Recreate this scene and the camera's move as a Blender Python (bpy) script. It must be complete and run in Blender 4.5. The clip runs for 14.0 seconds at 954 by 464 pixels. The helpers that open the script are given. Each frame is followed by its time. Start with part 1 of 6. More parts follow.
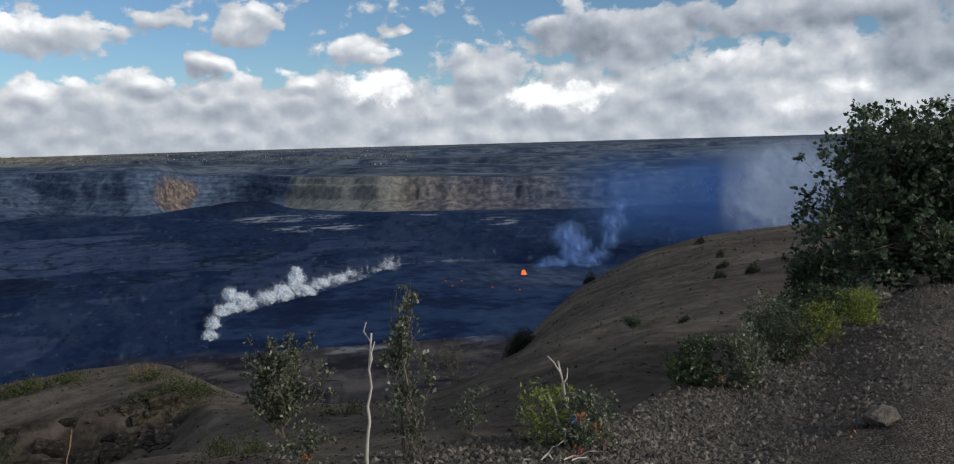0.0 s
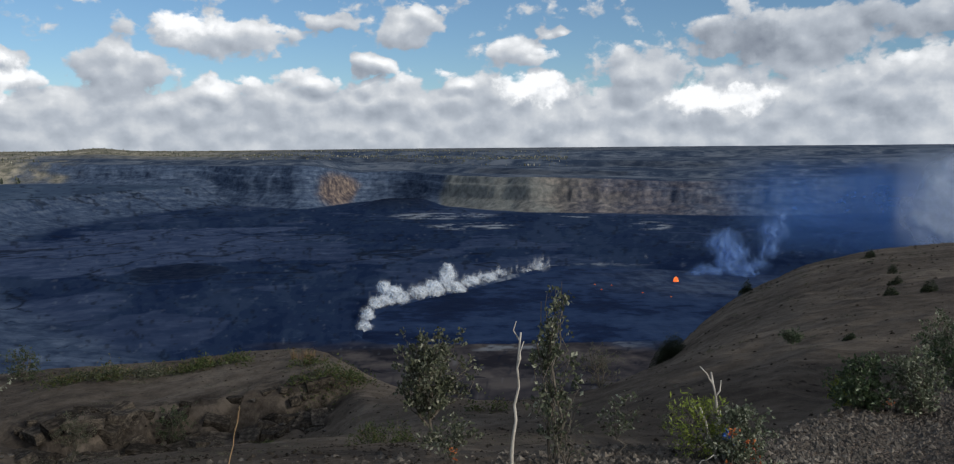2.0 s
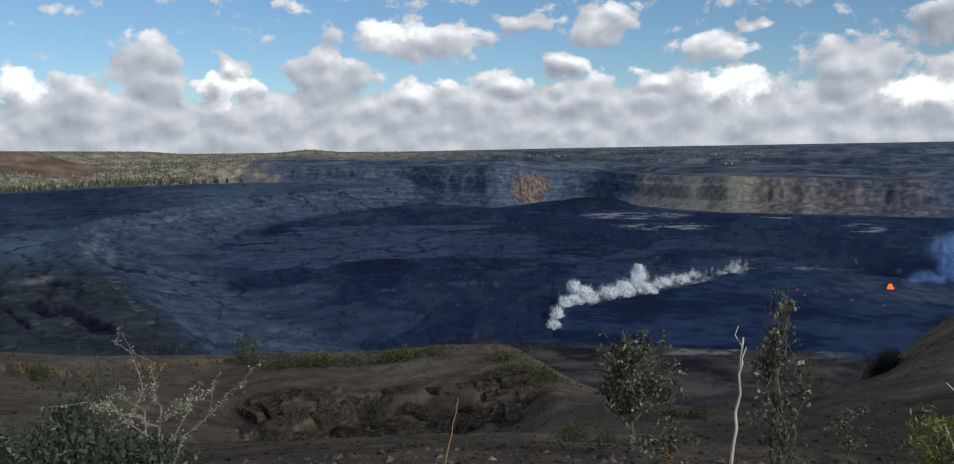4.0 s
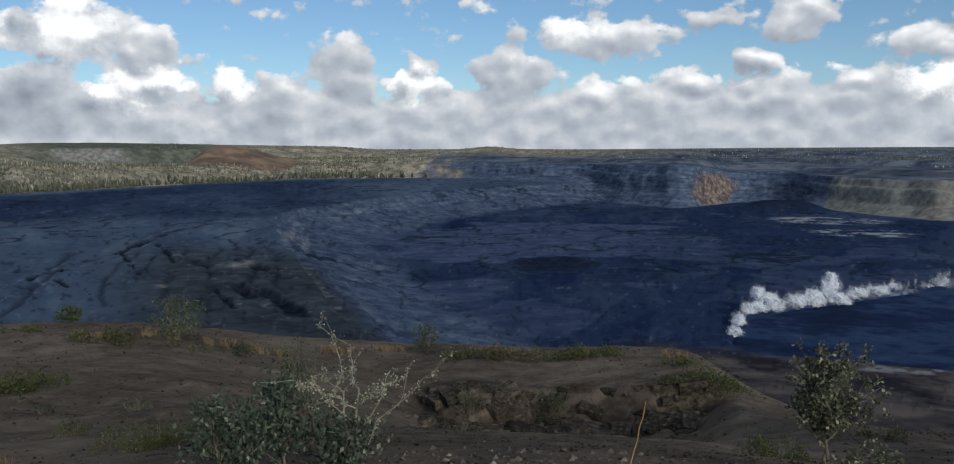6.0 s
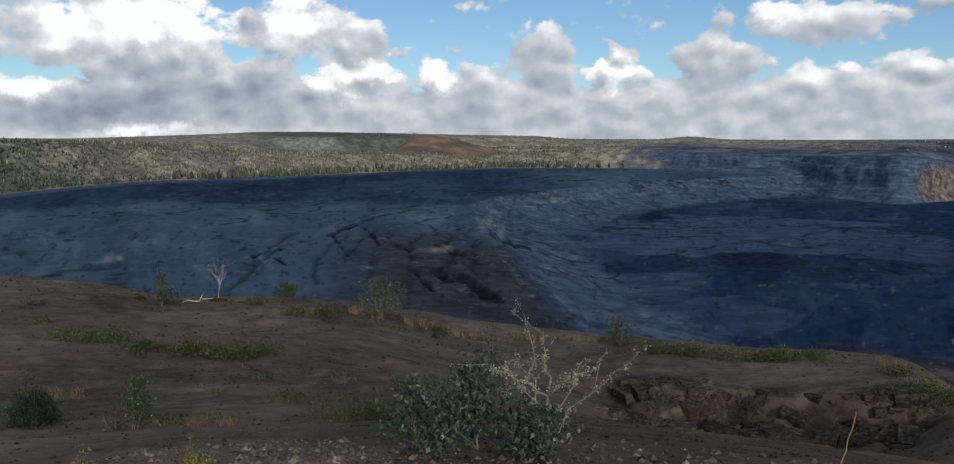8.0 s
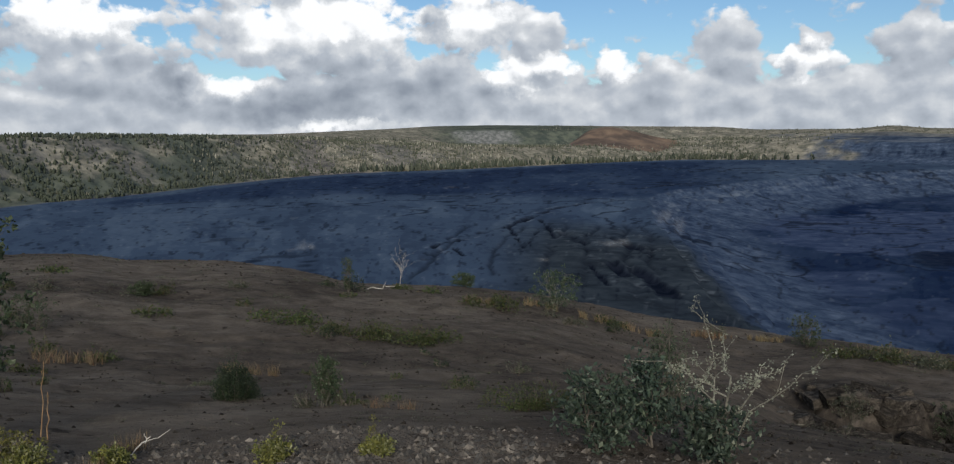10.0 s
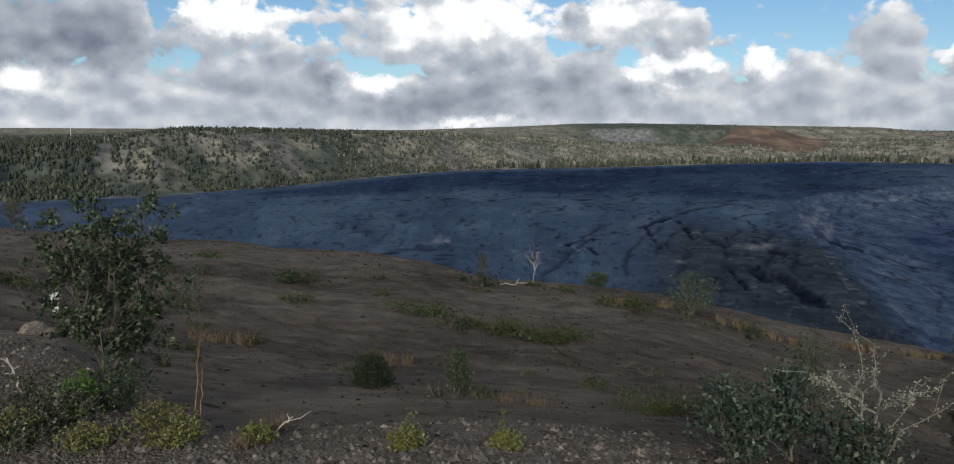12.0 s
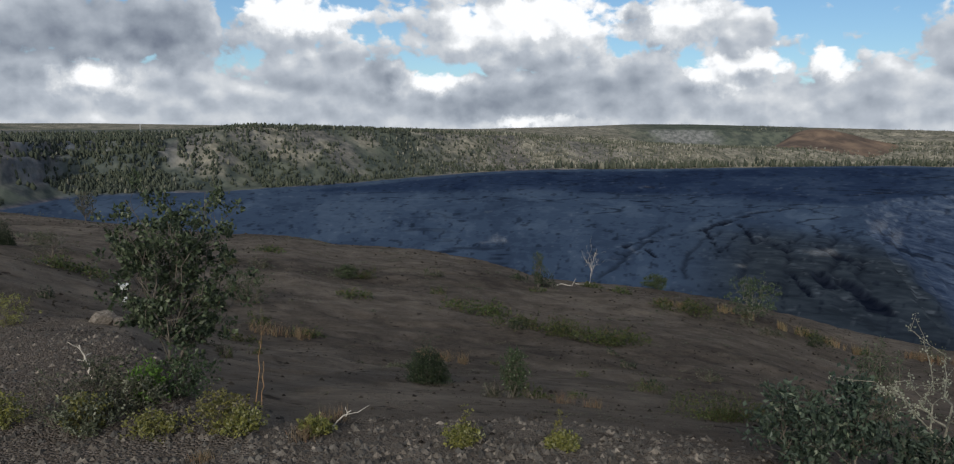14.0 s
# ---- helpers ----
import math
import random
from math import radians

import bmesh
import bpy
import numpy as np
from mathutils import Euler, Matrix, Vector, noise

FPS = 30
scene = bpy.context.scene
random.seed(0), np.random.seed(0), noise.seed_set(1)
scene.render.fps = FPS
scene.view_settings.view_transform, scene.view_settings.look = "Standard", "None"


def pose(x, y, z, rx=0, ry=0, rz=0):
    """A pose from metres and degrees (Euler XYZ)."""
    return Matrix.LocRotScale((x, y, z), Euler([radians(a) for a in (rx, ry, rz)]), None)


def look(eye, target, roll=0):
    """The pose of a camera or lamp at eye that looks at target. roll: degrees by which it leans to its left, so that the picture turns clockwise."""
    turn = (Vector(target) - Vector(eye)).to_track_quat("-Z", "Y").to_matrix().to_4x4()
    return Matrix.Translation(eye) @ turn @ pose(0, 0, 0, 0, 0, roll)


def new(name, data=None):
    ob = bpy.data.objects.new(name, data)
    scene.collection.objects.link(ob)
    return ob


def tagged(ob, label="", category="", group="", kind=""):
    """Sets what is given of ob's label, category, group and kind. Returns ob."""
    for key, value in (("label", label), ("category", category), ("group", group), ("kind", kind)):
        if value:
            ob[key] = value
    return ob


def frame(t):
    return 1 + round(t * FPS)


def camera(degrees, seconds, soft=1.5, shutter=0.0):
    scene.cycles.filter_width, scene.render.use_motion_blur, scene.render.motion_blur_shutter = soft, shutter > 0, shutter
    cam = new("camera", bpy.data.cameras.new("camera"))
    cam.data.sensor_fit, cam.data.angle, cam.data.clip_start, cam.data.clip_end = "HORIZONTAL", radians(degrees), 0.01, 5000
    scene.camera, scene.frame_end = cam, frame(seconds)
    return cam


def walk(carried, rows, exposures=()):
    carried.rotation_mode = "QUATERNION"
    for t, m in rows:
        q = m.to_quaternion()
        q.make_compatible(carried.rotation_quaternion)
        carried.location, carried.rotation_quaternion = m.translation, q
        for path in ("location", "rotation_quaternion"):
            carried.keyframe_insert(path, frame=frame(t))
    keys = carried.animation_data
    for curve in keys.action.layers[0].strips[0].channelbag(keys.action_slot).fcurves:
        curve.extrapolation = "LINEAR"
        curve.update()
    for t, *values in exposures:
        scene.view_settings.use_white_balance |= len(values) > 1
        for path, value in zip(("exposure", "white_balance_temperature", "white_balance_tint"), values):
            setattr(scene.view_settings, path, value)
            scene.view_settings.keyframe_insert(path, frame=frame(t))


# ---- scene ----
# camera: carried by hand, turning from the lake in the crater to the forested caldera wall
EYE = 1.65
cam = camera(58.74, 14.0, soft=1.15)
TURN = [  # seconds, x, y, heading to the left, pitch, roll
    (0.0, 0.236, -0.000, -16.22, -5.93, 1.57),
    (0.5, 0.236, -0.000, -16.06, -5.92, 1.55),
    (1.0, 0.233, -0.000, -15.37, -5.84, 0.93),
    (1.5, 0.230, -0.000, -10.48, -5.74, 0.51),
    (2.0, 0.223, -0.000, -5.90, -5.66, 0.47),
    (2.5, 0.208, -0.000, -2.70, -5.67, -0.02),
    (3.0, 0.177, -0.000, 0.00, -5.68, 0.24),
    (3.5, 0.127, -0.000, 3.25, -5.62, 0.67),
    (5.8, 0.010, -0.000, 18.25, -5.59, 0.50),
    (6.0, 0.006, -0.000, 19.00, -5.58, 0.28),
    (6.5, 0.000, -0.000, 22.84, -5.55, 0.05),
    (7.0, 0.000, -0.000, 26.67, -5.63, 0.17),
    (7.5, 0.000, -0.000, 29.59, -5.84, 0.03),
    (8.0, 0.000, -0.000, 32.21, -6.23, 0.05),
    (8.5, 0.000, -0.000, 35.55, -6.27, 0.17),
    (11.0, 0.000, -0.000, 48.77, -6.87, 0.73),
    (11.5, 0.000, -0.004, 51.16, -6.82, 0.52),
    (12.0, 0.000, -0.008, 53.24, -6.78, 0.03),
    (12.5, 0.000, -0.013, 54.04, -6.83, -0.28),
    (13.0, 0.000, -0.017, 54.64, -6.85, -0.41),
    (13.5, 0.000, -0.021, 56.34, -6.85, -0.52),
    (14.0, 0.000, -0.025, 57.17, -6.84, -0.54),
]
walk(cam, [(t, pose(x + 0.004, y + 0.003, EYE, 90 + p, r, a)) for t, x, y, a, p, r in TURN], [(0.0, 0.0, 6230, 10), (14.0, 0.0, 6230, 10)])

# ---- sky, sun ----
SUN_AZ, SUN_EL = radians(-137), radians(21)  # heading to the left of north, height


def node(tree, kind, inputs=(), **fields):
    """A shader node; inputs are values or sockets, by number or name."""
    n = tree.nodes.new(kind)
    for key, value in fields.items():
        setattr(n, key, value)
    for key, value in (inputs.items() if isinstance(inputs, dict) else enumerate(inputs)):
        if isinstance(value, bpy.types.NodeSocket):
            tree.links.new(value, n.inputs[key])
        elif value is not None:
            n.inputs[key].default_value = value
    return n


def calc(tree, op, *values, clamp=False):
    return node(tree, "ShaderNodeMath", values, operation=op, use_clamp=clamp).outputs[0]


def ramp(tree, fac, stops):
    """A colour ramp; stops: (position, colour)."""
    n = node(tree, "ShaderNodeValToRGB", (fac,))
    while len(n.color_ramp.elements) < len(stops):
        n.color_ramp.elements.new(0.5)
    for e, (at, colour) in zip(n.color_ramp.elements, stops):
        e.position, e.color = at, (*colour, 1)
    return n.outputs[0]


def blend(tree, fac, a, b):
    n = node(tree, "ShaderNodeMix", data_type="RGBA")
    for i, v in ((0, fac), (6, a), (7, b)):
        if isinstance(v, bpy.types.NodeSocket):
            tree.links.new(v, n.inputs[i])
        else:
            n.inputs[i].default_value = (*v, 1) if i else v
    return n.outputs[2]


# cumulus: heading, height over the horizon, half width, half height, in degrees, and how sunlit or shaded
CLOUDS_OVER_THE_LAKE = [
    (10.6, 7.2, 4.5, 1.6, 0.08), (3.6, 8.2, 2.3, 0.6, -0.1), (-1.3, 7.8, 2.5, 1.5, 0.0), (0.9, 5.5, 1.6, 0.8, 0.0), (-8.4, 6.2, 2.6, 1.1, 0.1),
    (-11.4, 7.7, 1.4, 0.5, -0.2), (-4.9, 4.1, 2.3, 0.8, 0.0), (-9.7, 3.6, 3.1, 1.7, 0.1), (-16.6, 3.9, 3.8, 3.0, 0.0), (-22.2, 2.7, 3.9, 1.4, 0.15),
    (-22.3, 6.7, 3.3, 1.3, -0.34), (-27.0, 6.6, 5.2, 2.6, -0.16), (-37.4, 7.7, 9.9, 1.5, -0.24), (-37.5, 4.2, 8.6, 2.6, 0.1), (-32.0, 2.7, 2.4, 1.1, -0.25), (-44.1, 4.8, 4.1, 3.1, -0.35),
]
CLOUDS_AHEAD = [
    (27.7, 5.0, 2.2, 2.8, 0.0), (22.8, 5.5, 1.0, 0.8, -0.15), (23.1, 4.2, 1.9, 1.2, 0.12), (16.6, 4.5, 3.1, 2.6, 0.0), (5.0, 4.0, 2.1, 1.1, 0.0), (0.7, 4.0, 1.4, 1.0, 0.1),
    (11.1, 3.5, 1.9, 1.2, 0.1), (55.3, 6.4, 8.0, 3.7, 0.15), (44.0, 6.9, 4.3, 2.4, 0.12), (40.2, 6.1, 2.7, 2.1, 0.0), (40.2, 4.1, 3.1, 1.6, 0.15), (35.0, 4.2, 2.1, 1.2, 0.1),
    (48.5, 3.4, 7.0, 2.1, -0.2), (56.2, 2.2, 5.0, 1.7, -0.3),
]
CLOUDS_OVER_THE_FOREST = [
    (76.3, 5.8, 3.1, 2.4, -0.2), (69.2, 6.7, 5.2, 2.0, 0.2), (67.6, 3.4, 6.6, 2.4, -0.08), (62.8, 3.4, 1.8, 1.2, -0.28), (60.1, 2.6, 2.3, 1.1, 0.12),
    (81.2, 6.1, 8.6, 2.5, -0.34), (84.9, 3.4, 2.9, 1.9, -0.2), (81.4, 2.7, 2.7, 1.3, 0.2), (100.0, 5.0, 9.0, 6.0, -0.1),
]
CLOUDS = CLOUDS_OVER_THE_LAKE + CLOUDS_AHEAD + CLOUDS_OVER_THE_FOREST
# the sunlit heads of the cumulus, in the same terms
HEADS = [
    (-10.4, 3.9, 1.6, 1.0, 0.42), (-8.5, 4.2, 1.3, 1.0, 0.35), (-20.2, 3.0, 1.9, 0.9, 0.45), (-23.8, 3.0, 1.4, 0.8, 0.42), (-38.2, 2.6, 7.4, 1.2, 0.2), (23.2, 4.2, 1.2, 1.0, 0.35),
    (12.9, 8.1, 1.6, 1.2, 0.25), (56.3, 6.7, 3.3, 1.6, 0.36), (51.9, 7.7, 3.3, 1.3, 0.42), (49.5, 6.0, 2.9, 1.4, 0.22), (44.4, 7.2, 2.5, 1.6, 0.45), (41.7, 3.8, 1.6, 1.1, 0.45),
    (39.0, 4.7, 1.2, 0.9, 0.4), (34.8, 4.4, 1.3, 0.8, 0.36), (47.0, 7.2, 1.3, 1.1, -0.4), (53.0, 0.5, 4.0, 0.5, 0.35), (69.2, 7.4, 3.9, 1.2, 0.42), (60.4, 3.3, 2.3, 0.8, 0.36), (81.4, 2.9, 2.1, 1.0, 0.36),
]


def cloud_density():
    """Node group: how thick the clouds are at a heading and height (degrees)."""
    g = bpy.data.node_groups.new("cloud_density", "ShaderNodeTree")
    g.interface.new_socket("Heading", in_out="INPUT", socket_type="NodeSocketFloat")
    g.interface.new_socket("Height", in_out="INPUT", socket_type="NodeSocketFloat")
    g.interface.new_socket("Density", in_out="OUTPUT", socket_type="NodeSocketFloat")
    g.interface.new_socket("Body", in_out="OUTPUT", socket_type="NodeSocketFloat")
    gi, go = g.nodes.new("NodeGroupInput"), g.nodes.new("NodeGroupOutput")
    az, el = gi.outputs[0], gi.outputs[1]
    at = node(g, "ShaderNodeCombineXYZ", (az, el, 0.0)).outputs[0]
    warp = node(g, "ShaderNodeTexNoise", {"Vector": at, "Scale": 0.40, "Detail": 1.5, "Roughness": 0.5}, noise_dimensions="2D").outputs[1]
    off = node(g, "ShaderNodeVectorMath", (warp, (0.5, 0.5, 0.5)), operation="SUBTRACT").outputs[0]
    off = node(g, "ShaderNodeVectorMath", (off, (2.4, 1.4, 0.0)), operation="MULTIPLY").outputs[0]
    at2 = node(g, "ShaderNodeVectorMath", (at, off), operation="ADD").outputs[0]
    # the low bank along the horizon
    along = node(g, "ShaderNodeTexNoise", {"Vector": at, "Scale": 0.16, "Detail": 2.0}, noise_dimensions="2D").outputs[0]
    crest = calc(g, "MULTIPLY_ADD", along, 4.2, 2.2)
    best = calc(g, "DIVIDE", calc(g, "SUBTRACT", crest, el), 2.2)
    best = calc(g, "MINIMUM", best, 0.75)
    for a, e, w, h, _ in CLOUDS:
        v = node(g, "ShaderNodeVectorMath", (at2, (a, e, 0.0)), operation="SUBTRACT").outputs[0]
        v = node(g, "ShaderNodeVectorMath", (v, (1 / w, 1 / h, 0.0)), operation="MULTIPLY").outputs[0]
        d = node(g, "ShaderNodeVectorMath", (v,), operation="LENGTH").outputs[1]
        best = calc(g, "MAXIMUM", best, calc(g, "MULTIPLY_ADD", d, -1.0, 0.92))
    # higher up, broken cloud all round
    high = calc(g, "MULTIPLY_ADD", el, 0.06, -0.75)
    best = calc(g, "MAXIMUM", best, calc(g, "MINIMUM", high, 0.12))
    tall = node(g, "ShaderNodeVectorMath", (at, (1.0, 1.35, 1.0)), operation="MULTIPLY").outputs[0]
    swirl = node(g, "ShaderNodeTexNoise", {"Vector": tall, "Scale": 0.8, "Detail": 3.0}, noise_dimensions="2D").outputs[1]
    swirl = node(g, "ShaderNodeVectorMath", (swirl, (1.0, 1.0, 0.0)), operation="MULTIPLY").outputs[0]
    puffy = node(g, "ShaderNodeVectorMath", (tall, swirl), operation="ADD").outputs[0]
    puffs = node(g, "ShaderNodeTexVoronoi", {"Vector": puffy, "Scale": 0.50, "Detail": 3.0, "Roughness": 0.5, "Smoothness": 0.35}, voronoi_dimensions="2D", feature="SMOOTH_F1", normalize=True).outputs[0]
    big = node(g, "ShaderNodeTexNoise", {"Vector": tall, "Scale": 0.45, "Detail": 8.0, "Roughness": 0.55}, noise_dimensions="2D").outputs[0]
    dens = calc(g, "MULTIPLY_ADD", calc(g, "SUBTRACT", 0.36, puffs), 1.5, best)
    dens = calc(g, "MULTIPLY_ADD", calc(g, "SUBTRACT", big, 0.5), 1.0, dens)
    g.links.new(dens, go.inputs[0])
    # the same clouds without their fine edges, to shade them by
    lobes = node(g, "ShaderNodeTexVoronoi", {"Vector": puffy, "Scale": 0.50, "Detail": 0.0, "Smoothness": 0.9}, voronoi_dimensions="2D", feature="SMOOTH_F1", normalize=True).outputs[0]
    body = calc(g, "MULTIPLY_ADD", calc(g, "SUBTRACT", 0.40, lobes), 1.6, best)
    g.links.new(body, go.inputs[1])
    return g


def sky():
    world = bpy.data.worlds.new("sky")
    scene.world = world
    world.use_nodes = True
    t = world.node_tree
    t.nodes.clear()
    air = node(t, "ShaderNodeTexSky", sky_type="NISHITA", sun_disc=False, sun_elevation=SUN_EL, sun_rotation=-SUN_AZ,
               altitude=1200.0, air_density=1.0, dust_density=0.6, ozone_density=1.5).outputs[0]
    air = node(t, "ShaderNodeMix", {0: 1.0, 6: air, 7: (0.067, 0.079, 0.088, 1)}, data_type="RGBA", blend_type="MULTIPLY").outputs[2]
    way = node(t, "ShaderNodeSeparateXYZ", (node(t, "ShaderNodeTexCoord").outputs["Generated"],))
    az = calc(t, "DEGREES", calc(t, "ARCTAN2", calc(t, "MULTIPLY", way.outputs[0], -1.0), way.outputs[1]))
    el = calc(t, "DEGREES", calc(t, "ARCSINE", way.outputs[2]))
    group = cloud_density()

    def density(da, de):
        n = t.nodes.new("ShaderNodeGroup")
        n.node_tree = group
        t.links.new(calc(t, "ADD", az, da), n.inputs[0])
        t.links.new(calc(t, "ADD", el, de), n.inputs[1])
        return n.outputs

    d0, d1 = density(0.0, 0.0), density(-0.30, 0.55)
    cover = node(t, "ShaderNodeMapRange", (d0[0], -0.06, 0.24, 0.0, 1.0), interpolation_type="SMOOTHSTEP").outputs[0]
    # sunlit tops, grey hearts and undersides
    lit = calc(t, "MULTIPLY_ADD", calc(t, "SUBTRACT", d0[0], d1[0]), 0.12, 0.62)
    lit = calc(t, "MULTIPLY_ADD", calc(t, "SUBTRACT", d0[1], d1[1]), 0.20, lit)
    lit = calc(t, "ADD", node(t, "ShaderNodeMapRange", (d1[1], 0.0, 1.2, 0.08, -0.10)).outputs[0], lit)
    at = node(t, "ShaderNodeCombineXYZ", (az, el, 0.0)).outputs[0]
    stir = node(t, "ShaderNodeTexNoise", {"Vector": at, "Scale": 0.6, "Detail": 4.0, "Roughness": 0.6}, noise_dimensions="2D").outputs[1]
    stir = node(t, "ShaderNodeVectorMath", (node(t, "ShaderNodeVectorMath", (stir, (0.5, 0.5, 0.5)), operation="SUBTRACT").outputs[0], (3.2, 2.2, 0.0)), operation="MULTIPLY").outputs[0]
    stirred = node(t, "ShaderNodeVectorMath", (at, stir), operation="ADD").outputs[0]
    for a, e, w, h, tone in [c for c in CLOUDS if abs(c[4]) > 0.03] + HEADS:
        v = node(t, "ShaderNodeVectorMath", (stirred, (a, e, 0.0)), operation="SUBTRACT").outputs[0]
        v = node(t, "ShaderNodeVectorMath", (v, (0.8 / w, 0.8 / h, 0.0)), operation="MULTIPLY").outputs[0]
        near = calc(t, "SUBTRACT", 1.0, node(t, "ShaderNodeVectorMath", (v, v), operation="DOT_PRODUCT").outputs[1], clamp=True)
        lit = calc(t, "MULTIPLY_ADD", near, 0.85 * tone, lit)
    fine = node(t, "ShaderNodeTexNoise", {"Vector": at, "Scale": 0.35, "Detail": 6.0, "Roughness": 0.6}, noise_dimensions="2D").outputs[0]
    lit = calc(t, "MULTIPLY_ADD", calc(t, "SUBTRACT", fine, 0.5), 0.40, lit)
    lit = calc(t, "ADD", lit, node(t, "ShaderNodeMapRange", (el, 2.5, 0.3, 0.0, 0.08)).outputs[0])
    # overhead one looks up at the shaded undersides
    under = node(t, "ShaderNodeMapRange", (el, 10.0, 32.0, 0.0, 0.24), interpolation_type="SMOOTHSTEP").outputs[0]
    lit = calc(t, "SUBTRACT", lit, under, clamp=True)
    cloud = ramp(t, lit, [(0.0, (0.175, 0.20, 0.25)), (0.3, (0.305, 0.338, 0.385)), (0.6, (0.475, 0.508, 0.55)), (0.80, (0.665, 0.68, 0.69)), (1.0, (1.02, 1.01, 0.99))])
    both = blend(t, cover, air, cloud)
    ground_side = calc(t, "GREATER_THAN", el, -1.0)
    both = blend(t, ground_side, (0.05, 0.05, 0.05), both)
    out = node(t, "ShaderNodeOutputWorld")
    t.links.new(node(t, "ShaderNodeBackground", (both, 1.0)).outputs[0], out.inputs[0])


sky()
sun = new("sun", bpy.data.lights.new("sun", "SUN"))
sun.data.energy, sun.data.angle, sun.data.color = 2.8, radians(10), (1.0, 0.92, 0.78)
sun.matrix_world = look((-math.sin(SUN_AZ) * math.cos(SUN_EL) * 100, math.cos(SUN_AZ) * math.cos(SUN_EL) * 100, math.sin(SUN_EL) * 100), (0, 0, 0))

# ---- materials ----
def material(name, rough=0.9, bump=0.0, spec=0.3):
    """A new material, its tree, its Principled node."""
    m = bpy.data.materials.new(name)
    m.use_nodes = True
    t = m.node_tree
    p = t.nodes["Principled BSDF"]
    p.inputs["Roughness"].default_value = rough
    p.inputs["Specular IOR Level"].default_value = spec
    return m, t, p


def spot(t):
    """Place in the world (objects of the setting stand at the origin)."""
    return node(t, "ShaderNodeTexCoord").outputs["Object"]


def grain(t, at, scale, detail=6.0, rough=0.6, stretch=None):
    if stretch:
        at = node(t, "ShaderNodeVectorMath", (at, stretch), operation="MULTIPLY").outputs[0]
    return node(t, "ShaderNodeTexNoise", {"Vector": at, "Scale": scale, "Detail": detail, "Roughness": rough}).outputs[0]


def span(t, v, lo, hi, a=0.0, b=1.0):
    return node(t, "ShaderNodeMapRange", (v, lo, hi, a, b)).outputs[0]


def relief(t, p, height, strength, distance):
    n = node(t, "ShaderNodeBump", {"Strength": strength, "Distance": distance, "Height": height})
    t.links.new(n.outputs[0], p.inputs["Normal"])


def mask(t, name):
    return node(t, "ShaderNodeAttribute", attribute_name=name).outputs["Fac"]


